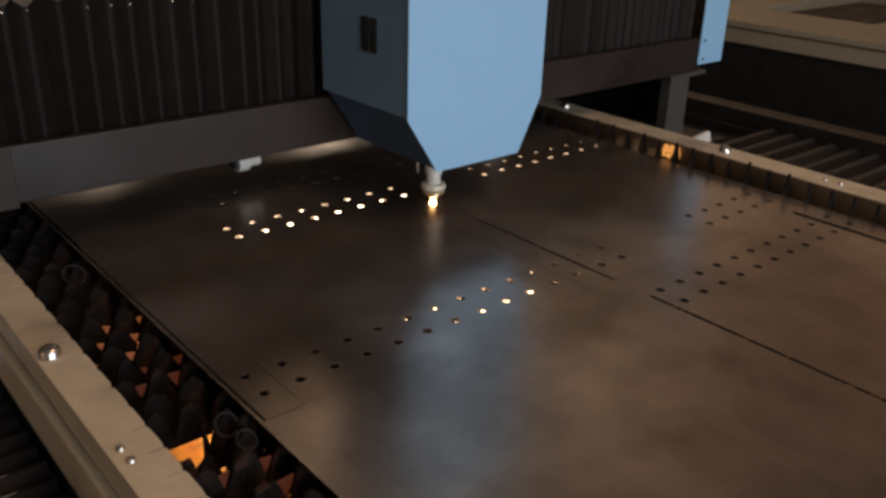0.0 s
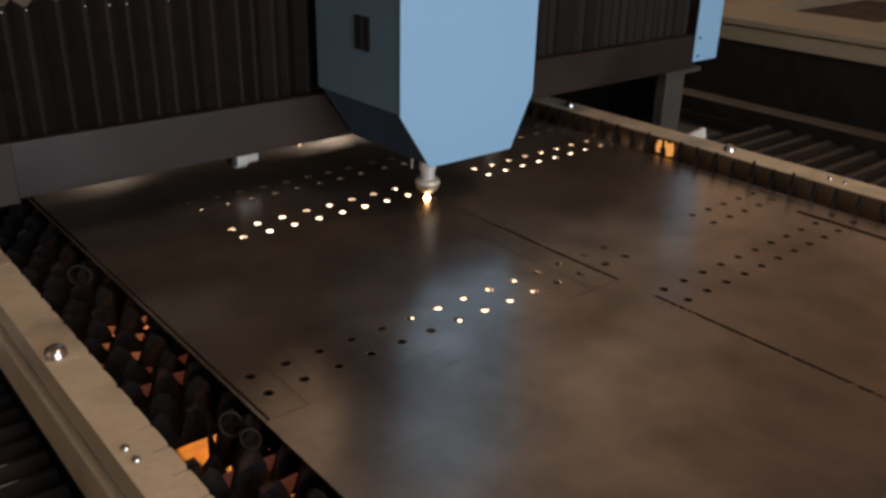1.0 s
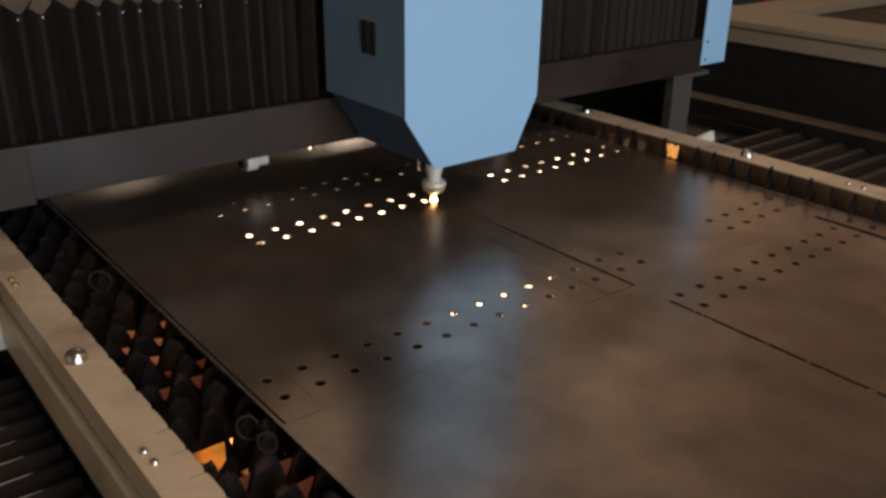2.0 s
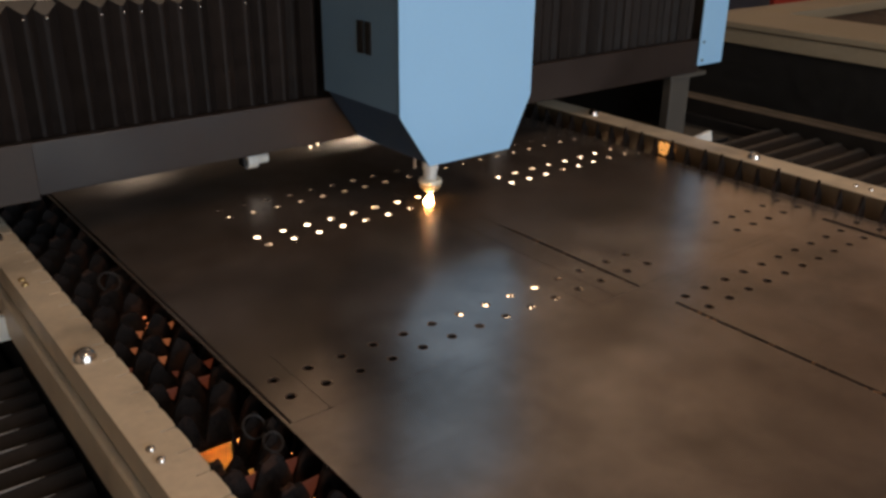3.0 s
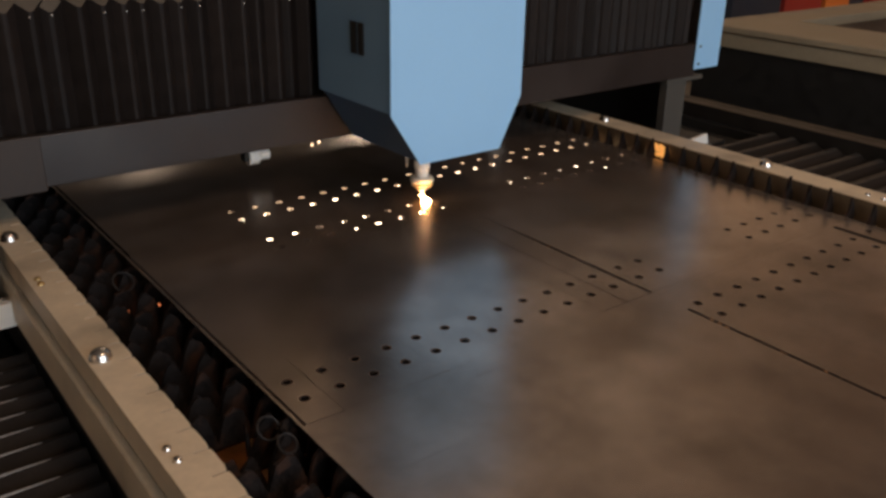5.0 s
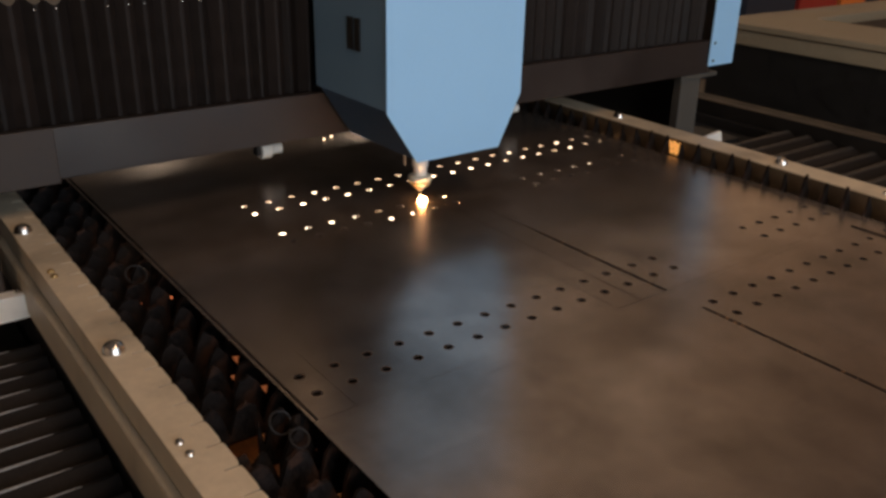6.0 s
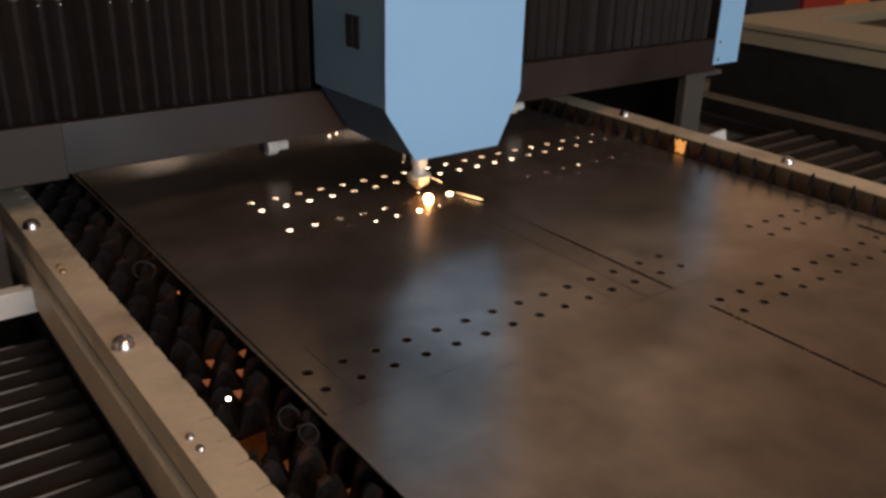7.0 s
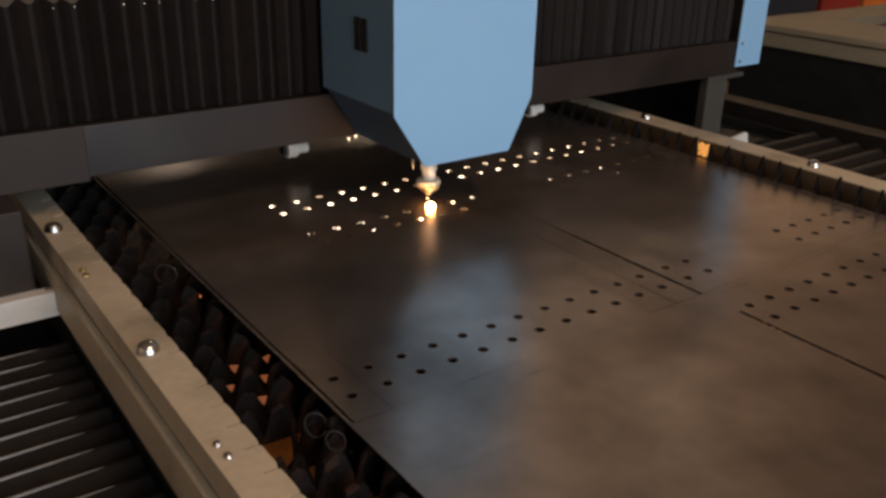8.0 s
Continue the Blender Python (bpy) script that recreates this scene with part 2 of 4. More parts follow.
# ---- mesh helpers ----
def box(bm, x0, x1, y0, y1, z0, z1):
    v = [bm.verts.new((x, y, z)) for z in (z0, z1) for y in (y0, y1) for x in (x0, x1)]
    for f in ((0, 2, 3, 1), (4, 5, 7, 6), (0, 1, 5, 4), (2, 6, 7, 3), (0, 4, 6, 2), (1, 3, 7, 5)):
        bm.faces.new([v[i] for i in f])


def prism(bm, outline, axis, a, b):
    """Extrudes an outline of two coordinates along axis from a to b."""
    def at(p, c):
        return {"x": (c, p[0], p[1]), "y": (p[0], c, p[1]), "z": (p[0], p[1], c)}[axis]
    lo = [bm.verts.new(at(p, a)) for p in outline]
    hi = [bm.verts.new(at(p, b)) for p in outline]
    bm.faces.new(lo)
    bm.faces.new(hi[::-1])
    for i in range(len(outline)):
        j = (i + 1) % len(outline)
        bm.faces.new((lo[i], hi[i], hi[j], lo[j]))


def lathe(bm, profile, at=(0, 0, 0), n=20, axis="z"):
    """Turns a profile of (radius, height) round an axis."""
    rings = []
    for r, h in profile:
        ring = []
        for k in range(n):
            c, s = r * math.cos(2 * math.pi * k / n), r * math.sin(2 * math.pi * k / n)
            p = (c, s, h) if axis == "z" else (h, c, s) if axis == "x" else (c, h, s)
            ring.append(bm.verts.new((at[0] + p[0], at[1] + p[1], at[2] + p[2])))
        rings.append(ring)
    for a, b in zip(rings, rings[1:]):
        for k in range(n):
            bm.faces.new((a[k], a[(k + 1) % n], b[(k + 1) % n], b[k]))
    bm.faces.new(rings[0][::-1])
    bm.faces.new(rings[-1])


def bevel(bm, width=0.002, segments=2, angle=30):
    bmesh.ops.recalc_face_normals(bm, faces=bm.faces)
    edges = [e for e in bm.edges if e.is_manifold and e.calc_face_angle() > radians(angle)]
    bmesh.ops.bevel(bm, geom=edges, offset=width, segments=segments, affect="EDGES", profile=0.5)


def finish(bm, name, mat, smooth=False):
    bmesh.ops.recalc_face_normals(bm, faces=bm.faces)
    me = bpy.data.meshes.new(name)
    bm.to_mesh(me)
    bm.free()
    me.materials.append(mat)
    if smooth:
        for p in me.polygons:
            p.use_smooth = True
        me.set_sharp_from_angle(angle=radians(35))
    return me


def part(name, bm, mat, parent=None, label="", smooth=False):
    ob = new(name, finish(bm, name, mat, smooth))
    ob.parent = parent
    return tagged(ob, label)


def thing(name, label, category, group="", at=(0, 0, 0)):
    ob = new(name)
    ob.location = at
    ob.empty_display_size = 0.1
    return tagged(ob, label, category, group)


def block(name, mat, parent, dims, label="", width=0.002):
    bm = bmesh.new()
    box(bm, *dims)
    if width:
        bevel(bm, width)
    return part(name, bm, mat, parent, label)


# ---- the hall ----
def hall():
    for name, mat, d in (("floor", M_FLOOR, (-6, 10, -6, 11, -0.2, 0)), ("ceiling", M_CEIL, (-6, 10, -6, 11, 5.0, 5.2)),
                         ("wall_west", M_WALL, (-6.2, -6, -6, 11, 0, 5)), ("wall_east", M_WALL, (10, 10.2, -6, 11, 0, 5)),
                         ("wall_north", M_WALL_DIM, (-6, 10, 11, 11.2, 0, 5))):
        tagged(block(name, mat, None, d, "", 0), {"floor": "dark worn concrete workshop floor", "ceiling": "dim panelled workshop ceiling"}.get(name, "plain painted workshop wall"), name.split("_")[0], kind="structure")
    bm = bmesh.new()
    for d in ((-6, -2.1, -6.2, -6, 0, 5), (3.3, 10, -6.2, -6, 0, 5), (-2.1, 3.3, -6.2, -6, 4.3, 5), (-2.1, 3.3, -6.2, -6, 0, 0.3)):
        box(bm, *d)
    tagged(part("wall_south", bm, M_WALL), "plain painted workshop wall with a wide opening", "wall", kind="structure")


hall()


# ---- the cutting table ----
SLAT_PITCH = 0.0568
RAIL_OUT = -0.2165
SLAT_YS = [0.003 + SLAT_PITCH * k for k in range(-24, 28)]
TABLE_Y0, TABLE_Y1 = -1.40, 1.60


def bolt_mesh(r, h):
    bm = bmesh.new()
    lathe(bm, [(r * 1.0, 0.0), (r * 1.0, h * 0.15), (r * 0.92, h * 0.30)] +
          [(r * 0.92 * math.cos(a), h * 0.30 + h * 0.70 * math.sin(a)) for a in (0.3, 0.6, 0.9, 1.2, 1.45)], n=20)
    return finish(bm, "bolt", M_CHROME, True)


def cutting_table():
    table = thing("cutting_table", "cream painted flatbed cutting table with dark toothed support slats", "cutting table")
    dome, screw, brassy = bolt_mesh(0.0178, 0.018), bolt_mesh(0.0065, 0.006), bolt_mesh(0.0065, 0.006)
    brassy.materials[0] = M_DULLBRASS
    for side in (-1, 1):
        inner, outer = (-0.176, RAIL_OUT) if side < 0 else (1.550, 1.635)
        edge = -0.154
        lo, hi = min(inner, outer), max(inner, outer)
        rail = block("side_rail", M_CREAM, table, (lo, hi, TABLE_Y0, TABLE_Y1, 0.9085 if side < 0 else 0.850, 0.958 if side < 0 else 0.940), "cream painted steel side rail with domed bolts", 0.0012)
        if side < 0:
            block("rail_joint", M_KERF, rail, (lo + 0.001, hi - 0.003, TABLE_Y0, TABLE_Y1, 0.9045, 0.9084), "dark joint", 0)
            block("lower_tube", M_CREAM, rail, (lo - 0.013, hi, TABLE_Y0, TABLE_Y1, 0.822, 0.9044), "cream painted lower tube", 0.004)
        if side < 0:
            bm = bmesh.new()
            for a, b in zip(SLAT_YS, SLAT_YS[1:]):
                a0, b0, m = max(a + 0.0019, TABLE_Y0), min(b - 0.0019, TABLE_Y1), (a + b) / 2
                if b0 - a0 < 0.01:
                    continue
                e0, e1 = edge - 0.0012 - 0.0016 * random.random(), edge - 0.0004 - 0.0010 * random.random()
                prism(bm, [(inner - 0.001, a0), (e0, a0), (edge, a0 + 0.010), (edge, m), (edge, b0 - 0.008), (e1, b0), (inner - 0.001, b0)], "z", 0.9062, 0.9578)
            part("notched_edge", bm, M_CREAM, rail, "notched inner edge that holds the slats")
        bx, bz = (-0.196, 0.958) if side < 0 else (1.591, 0.940)
        for y in (0.196, 0.774) if side < 0 else (0.232, 0.822):
            ob = new("bolt", dome)
            ob.parent, ob.location = rail, (bx, y, bz)
        for y in (-0.083, -0.113, 0.520, 0.545) if side < 0 else (-0.058, -0.098):
            ob = new("screw", brassy if 0.5 < y < 0.6 else screw)
            ob.parent, ob.location = rail, (bx - 0.003 + random.uniform(-0.002, 0.002), y, bz)
        if side > 0:
            # inner face: its shade is put into a darker, stained paint
            block("inner_face", M_DARK_STAINED, rail, (1.5477, 1.5498, TABLE_Y0, TABLE_Y1, 0.852, 0.937), "stained brown inner face with its shade put into the paint", 0)
        # skirt below the rail
        x0, x1 = (RAIL_OUT + 0.004, -0.180) if side < 0 else (1.548, 1.630)
        block("skirt_plate", M_BLACK, table, (x0, x1, TABLE_Y0, TABLE_Y1, 0.0, 0.8215 if side < 0 else 0.8495))
    for y0, y1 in ((TABLE_Y0 - 0.06, TABLE_Y0 - 0.001), (TABLE_Y1 + 0.001, TABLE_Y1 + 0.06)):
        block("end_rail", M_CREAM, table, (RAIL_OUT, 1.635, y0, y1, 0.0, 0.936))
    # sloped scrap trays under the slats
    bm = bmesh.new()
    prism(bm, [(-0.184, 0.635), (0.25, 0.50), (1.15, 0.50), (1.577, 0.635), (1.577, 0.31), (-0.184, 0.31)], "y", TABLE_Y0 + 0.002, TABLE_Y1 - 0.002)
    part("scrap_tray", bm, M_TRAY, table, "rust brown scrap tray below the slats")
    return table


def slat_mesh(seed, start=-0.172, shift=0.0, lift=0.0, low=0.650):
    """A toothed, slag-covered support slat along x, its tips just below the sheet."""
    rnd = random.Random(seed)
    tip, valley, th = 0.8955, 0.838, 0.0022
    xs0, xs1, pitch = start, 1.5470, 0.0585
    top = [(xs0, 0.890)]
    x = -0.1665 + shift
    while x < xs0 + 0.002:
        x += pitch
    while x < xs1 - 0.10:
        w = pitch * rnd.uniform(0.97, 1.03)
        t = tip - rnd.choice((0, 0, 0.001, 0.003)) + (lift if x < -0.055 else 0)
        v = valley + rnd.uniform(-0.005, 0.005) + (2.2 * lift if x < -0.075 else 0)
        a, b = rnd.uniform(-.005, .005), rnd.uniform(-.005, .005)
        if x < 0.0 and rnd.random() < 0.3:       # burnt-off tip
            t -= rnd.uniform(0.004, 0.011)
        lean = rnd.uniform(-0.07, 0.07)
        top += [(x + w * 0.02, v), (x + w * 0.12, v + 0.022 + a), (x + w * (0.24 + lean / 2), min(v + 0.042 + a, t - 0.006)), (x + w * (0.40 + lean), t - 0.002 - rnd.uniform(0, 0.004)), (x + w * (0.50 + lean), t),
                (x + w * (0.62 + lean), t - 0.003 - rnd.uniform(0, 0.005)), (x + w * (0.76 + lean / 2), min(v + 0.040 + b, t - 0.007)), (x + w * 0.88, v + 0.021 + b), (x + w * 0.98, v)]
        x += w
    e = rnd.uniform(-.010, .006)
    q = rnd.uniform(-.003, .003)
    top += [(xs1 - 0.044, valley + 0.01), (xs1 - 0.040, 0.888), (xs1 - 0.036, 0.904 + e), (xs1 - 0.030, 0.913 + e + q), (xs1 - 0.024 + q, 0.938 + e), (xs1 - 0.020 + q, 0.947 + e), (xs1 - 0.015 + q, 0.930 + e), (xs1 - 0.009, 0.914 + e - q), (xs1 - 0.004, 0.899 + e), (xs1, 0.876)]
    bm = bmesh.new()
    cols = []
    for px, pz in top:
        cols.append([bm.verts.new((px, sy * (th if z == low else th * rnd.uniform(0.6, 2.3)), z)) for sy in (-1, 1) for z in (low, pz)])
    for p, q in zip(cols, cols[1:]):
        bm.faces.new((p[0], q[0], q[1], p[1]))
        bm.faces.new((p[2], p[3], q[3], q[2]))
        bm.faces.new((p[1], q[1], q[3], p[3]))
        bm.faces.new((p[0], p[2], q[2], q[0]))
    bm.faces.new((cols[0][0], cols[0][1], cols[0][3], cols[0][2]))
    bm.faces.new((cols[-1][0], cols[-1][2], cols[-1][3], cols[-1][1]))
    return finish(bm, "slat", M_SLAT, True)


TABLE = cutting_table()


# ---- the steel sheet, partly cut into strips with holes ----
STRIP_W, STRIP_L, HOLE_R, SHEET_T, TOP = 0.06255, 0.741, 0.0076, 0.003, 0.900


def strip_mesh(length, holes):
    """A strip from y = 0 to length, centred on x = 0, its top at z = 0, with round holes at the given y."""
    bm = bmesh.new()
    w, n = STRIP_W / 2, 16
    bands, y = [], 0.0
    for h in holes:
        bands += [(y, h - 0.015, None), (h - 0.015, h + 0.015, h)]
        y = h + 0.015
    bands.append((y, length, None))
    for y0, y1, h in bands:
        if h is None:
            box(bm, -w, w, y0, y1, -SHEET_T, 0)
            continue
        box(bm, -w, -0.015, y0, y1, -SHEET_T, 0)
        box(bm, 0.015, w, y0, y1, -SHEET_T, 0)
        rings, burnt = [], []
        for z in (0, -SHEET_T):
            sq, ci, mid = [], [], []
            for k in range(n):
                a = 2 * math.pi * (k + 0.5) / n
                c, s = math.cos(a), math.sin(a)
                q = 0.015 / max(abs(c), abs(s))
                sq.append(bm.verts.new((c * q, h + s * q, z)))
                ci.append(bm.verts.new((HOLE_R * c, h + HOLE_R * s, z)))
                mid.append(bm.verts.new((HOLE_R * 1.25 * c, h + HOLE_R * 1.25 * s, z)))
            rings.append((sq, ci))
            burnt.append(mid)
        for k in range(n):
            j = (k + 1) % n
            for (sq, ci), mid in zip(rings, burnt):
                bm.faces.new((sq[k], sq[j], mid[j], mid[k]))
                bm.faces.new((mid[k], mid[j], ci[j], ci[k])).material_index = 1
            bm.faces.new((rings[0][1][k], rings[0][1][j], rings[1][1][j], rings[1][1][k]))
        for sx in (-1, 1):
            for sy in (-1, 1):
                for z, (sq, ci) in zip((0, -SHEET_T), rings):
                    near = sorted(sq, key=lambda v: (v.co.x - sx * 0.015) ** 2 + (v.co.y - h - sy * 0.015) ** 2)[:2]
                    bm.faces.new((near[0], near[1], bm.verts.new((sx * 0.015, h + sy * 0.015, z))))
    me = finish(bm, "cut_strip", M_SHEET)
    me.materials.append(M_BURNT)
    return me


def steel_sheet():
    sheet = thing("steel_sheet", "brown-grey mill steel sheet with rows of cut round holes", "metal sheet")
    s = STRIP_L
    whole = strip_mesh(s, (0.063, 0.1205, s - 0.1205, s - 0.066))
    near_end, far_end, blank = strip_mesh(s, (0.063, 0.1205)), strip_mesh(s, (s - 0.1205, s - 0.066)), strip_mesh(s, ())
    rnd = random.Random(4)
    rows = ((-0.0625, 0.0430, [near_end] * 4 + [whole] * 8), (-0.0625, 0.8110, [near_end] * 2 + [blank] + [far_end] * 3 + [whole] * 5),
            (0.6930, 0.0430, [blank] * 4 + [whole] * 8), (0.6930, 0.8110, [whole] * 11), (-0.8195, 0.8110, [whole] * 10))
    for y0, x0, kinds in rows:
        for i, me in enumerate(kinds):
            last = i == len(kinds) - 1 and y0 < 0.5 and x0 < 0.5
            ob = new("cut_strip", me)
            ob.parent = sheet
            ob.matrix_basis = pose(x0 + 0.0628 * i + (0.0008 if last else -0.0006 if y0 < 0 and x0 < 0.5 else 0) - (0.0007 if y0 < 0 and x0 < 0.5 and i < 10 else 0), y0 + rnd.uniform(-.0001, .0002), TOP - 0.0001 * rnd.random(), 0, rnd.choice((0, 0, 0, 0, 0.15, -0.12)))
    ob = new("cut_strip", whole)
    ob.parent, ob.location = sheet, (1.4452, -0.8195, TOP + 0.0034)     # lifted by slag below it
    # the uncut rest of the sheet, laid round the strips
    z0, z1 = TOP - SHEET_T, TOP
    for d in ((0, 0.0056, -0.0640, 1.45), (0.7663, 0.7795, 0.5605, 1.45), (0, 0.7710, -1.40, -0.0629), (0.7710, 0.7797, -0.150, -0.0632), (0.7711, 1.500, -1.40, -0.8225), (0.7805, 1.4740, -0.0779, -0.0633), (1.4850, 1.500, -0.8225, -0.0655),
              (0.0085, 0.7660, 0.6788, 0.6926), (0.7798, 1.4745, 0.6788, 0.6926), (1.4745, 1.500, -0.0655, 1.45), (0, 1.500, 1.45, 1.55)):
        bm = bmesh.new()
        box(bm, *d, z0, z1)
        part("sheet_web", bm, M_SHEET, sheet)
    for edge_l, edge_r in (([(0.7663, -0.0625), (0.7716, -0.0625), (0.7690, 0.05), (0.7690, 0.24), (0.7720, 0.37), (0.7726, 0.56), (0.7663, 0.56)], None), (None, [(0.7795, -0.0625), (0.7776, -0.0625), (0.7782, 0.05), (0.7780, 0.24), (0.7740, 0.37), (0.7732, 0.56), (0.7795, 0.56)])):
        bm = bmesh.new()
        prism(bm, edge_l or edge_r, "z", z0, z1)
        part("sheet_web", bm, M_SHEET, sheet)
    bm = bmesh.new()
    prism(bm, [(0.7775, -0.0624), (0.7781, 0.05), (0.7779, 0.24), (0.7739, 0.37), (0.7732, 0.37), (0.7771, 0.24), (0.7773, 0.05), (0.7767, -0.0624)], "z", 0.8967, 0.8995)
    part("kerf_edge", bm, M_KERF, sheet, "thin dark strip on a cut edge")
    # dark liners added under the kerfs to keep the glow below out
    for x0, x1, y0, y1 in ((0.0052, 0.0112, -0.0635, 0.678), (0.7647, 0.7811, -0.061, 1.44), (0.7000, 0.7050, -0.061, 0.678), (0.6368, 0.6405, -0.061, 0.678), (0.7712, 0.7794, -0.818, -0.151), (1.4066, 1.4154, -0.818, -0.080), (1.4755, 1.4862, -0.820, -0.067)):
        block("kerf_liner", M_KERF, sheet, (x0, x1, y0, y1, 0.8957, 0.8966), "dark strip added under a kerf to block the glow", 0)
    # dark strips on the visible cut edges of the wide kerfs
    for x1, y0, y1, z1 in ((0.0102, -0.0622, 0.678, 0.8995), (0.7795, -0.818, -0.151, 0.8995), (1.4137, -0.8185, -0.079, 0.9028), (1.4848, -0.820, -0.067, 0.8995)):
        block("kerf_edge", M_KERF, sheet, (x1 - 0.0006, x1, y0, y1, 0.8967, z1), "thin dark strip on a cut edge", 0)
    # slag crumbs that bridge the wide kerfs
    rnd = random.Random(23)
    bm = bmesh.new()
    for x, y0, y1, count in ((0.7755, -0.80, -0.17, 26), (0.7736, -0.05, 0.30, 14), (1.4800, -0.80, -0.10, 18), (1.4110, -0.80, -0.10, 12)):
        for k in range(count):
            m = Matrix.Translation((x + rnd.uniform(-0.0028, 0.0028), rnd.uniform(y0, y1), 0.8990)) @ Matrix.Diagonal((1, rnd.uniform(1, 3.5), 0.6, 1))
            bmesh.ops.create_icosphere(bm, subdivisions=1, radius=rnd.uniform(0.0008, 0.0022), matrix=m)
    tagged(part("slag_crumbs", bm, M_TRAY, sheet, "brown slag crumbs in the kerfs"), kind="stuff")
    # burnt hairline cuts round single strips
    for x0, x1, y0, y1 in ((0.0120, 0.0780, -0.0636, -0.0627), (0.0740, 0.0746, -0.0625, 0.135), (0.1985, 0.2750, -0.0634, -0.0627), (0.6420, 0.7040, -0.0636, -0.0627), (0.7060, 0.7700, -0.0638, -0.0627), (0.2940, 0.3360, -0.1040, -0.1034)):
        bm = bmesh.new()
        box(bm, x0, x1, y0, y1, TOP - 0.0004, TOP + 0.00018)
        part("hairline_cut", bm, M_KERF, sheet, "burnt brown hairline cut")
    return sheet


steel_sheet()


# ---- the gantry and its cutting head ----
def gantry():
    g = thing("gantry", "dark gantry beam with pleated black bellows and light blue end plate", "gantry")
    block("beam", M_CREAM, g, (-0.62, 2.16, 0.70, 0.98, 1.04, 1.455), "cream painted cross beam", 0.004)
    # plate and box added to shape what the sheet mirrors under the beam
    block("underside_plate", M_UNDER, g, (-0.60, 2.0, 0.702, 0.978, 1.030, 1.0398), "plate added under the beam to set the sheet's reflection", 0)
    block("rear_blocker", M_UNDER, g, (-0.62, 2.10, 0.981, 1.38, 1.030, 1.30), "unseen box added behind the beam to block the far light", 0.004)
    block("lower_channel", M_BEAM, g, (-0.62, 2.03, 0.640, 0.664, 1.036, 1.146), "grey lower guide channel", 0.003)
    block("bellows_backing", M_BLACK, g, (-0.62, 2.10, 0.6962, 0.6995, 1.12, 1.376), "black backing of the bellows", 0)
    block("cover_plate", M_COVER, g, (-0.30, -0.100, 0.634, 0.6395, 1.030, 1.148), "lighter grey cover plate on the channel", 0.002)
    block("carriage_plate", M_COVER, g, (-0.70, -0.255, 0.530, 0.695, 0.80, 1.029), "grey carriage plate", 0.004)
    block("bellows_flange", M_WHITE, g, (-0.66, -0.226, 0.495, 0.529, 0.815, 0.866), "pale flange of the way bellows", 0.002)
    bm = bmesh.new()
    lathe(bm, [(0.007, 0.0), (0.007, 0.003), (0.004, 0.006)], (-0.236, 0.512, 0.866), 12)
    part("flange_screw", bm, M_CHROME, g, "steel screw on the pale flange", True)
    end = block("end_plate", M_BLUE, g, (2.010, 2.142, 0.630, 0.638, 1.060, 1.60), "light blue end plate", 0.003)
    for z in (1.079, 1.139):
        bm = bmesh.new()
        lathe(bm, [(0.005, -0.004), (0.004, 0.0005)], (2.026, 0.630, z), 10, "y")
        part("end_plate_screw", bm, M_CHROME, end)
    bm = bmesh.new()
    box(bm, 1.912, 2.012, 0.655, 0.690, 0.70, 1.036)
    box(bm, 1.895, 2.085, 0.645, 0.698, 1.020, 1.0355)
    bevel(bm, 0.003)
    part("leg", bm, M_BRACKET, g, "grey leg on the far carriage")
    bm = bmesh.new()
    prism(bm, [(1.96, 0.812), (2.096, 0.828), (2.108, 0.790)], "y", 0.60, 0.612)
    part("foot_gusset", bm, M_WHITE, g, "white triangular gusset")
    # added box: keeps east light off the rail, fills the dark gap
    block("end_light_block", M_BLACK, g, (2.035, 2.130, 0.78, 1.30, 0.765, 1.450), "black box added behind the end plate to block the east light", 0.004)
    block("far_carriage", M_BLACK, g, (1.84, 2.30, 0.66, 0.95, 0.66, 0.76), "black far carriage", 0.004)
    for x in (0.433, 1.262):
        bm = bmesh.new()
        lathe(bm, [(0.020, 0), (0.022, 0.002), (0.022, 0.028), (0.020, 0.030)], (x, 0.83, 0.965), 16, "x")
        lathe(bm, [(0.014, 0.034), (0.014, 0.060)], (x, 0.83, 0.965), 14, "x")
        roller = part("roller", bm, M_WHITE, g, "white plastic roller behind the beam", True)
        block("roller_holder", M_BLACK, roller, (x - 0.012, x - 0.002, 0.815, 0.845, 0.955, 1.0395))
    return g


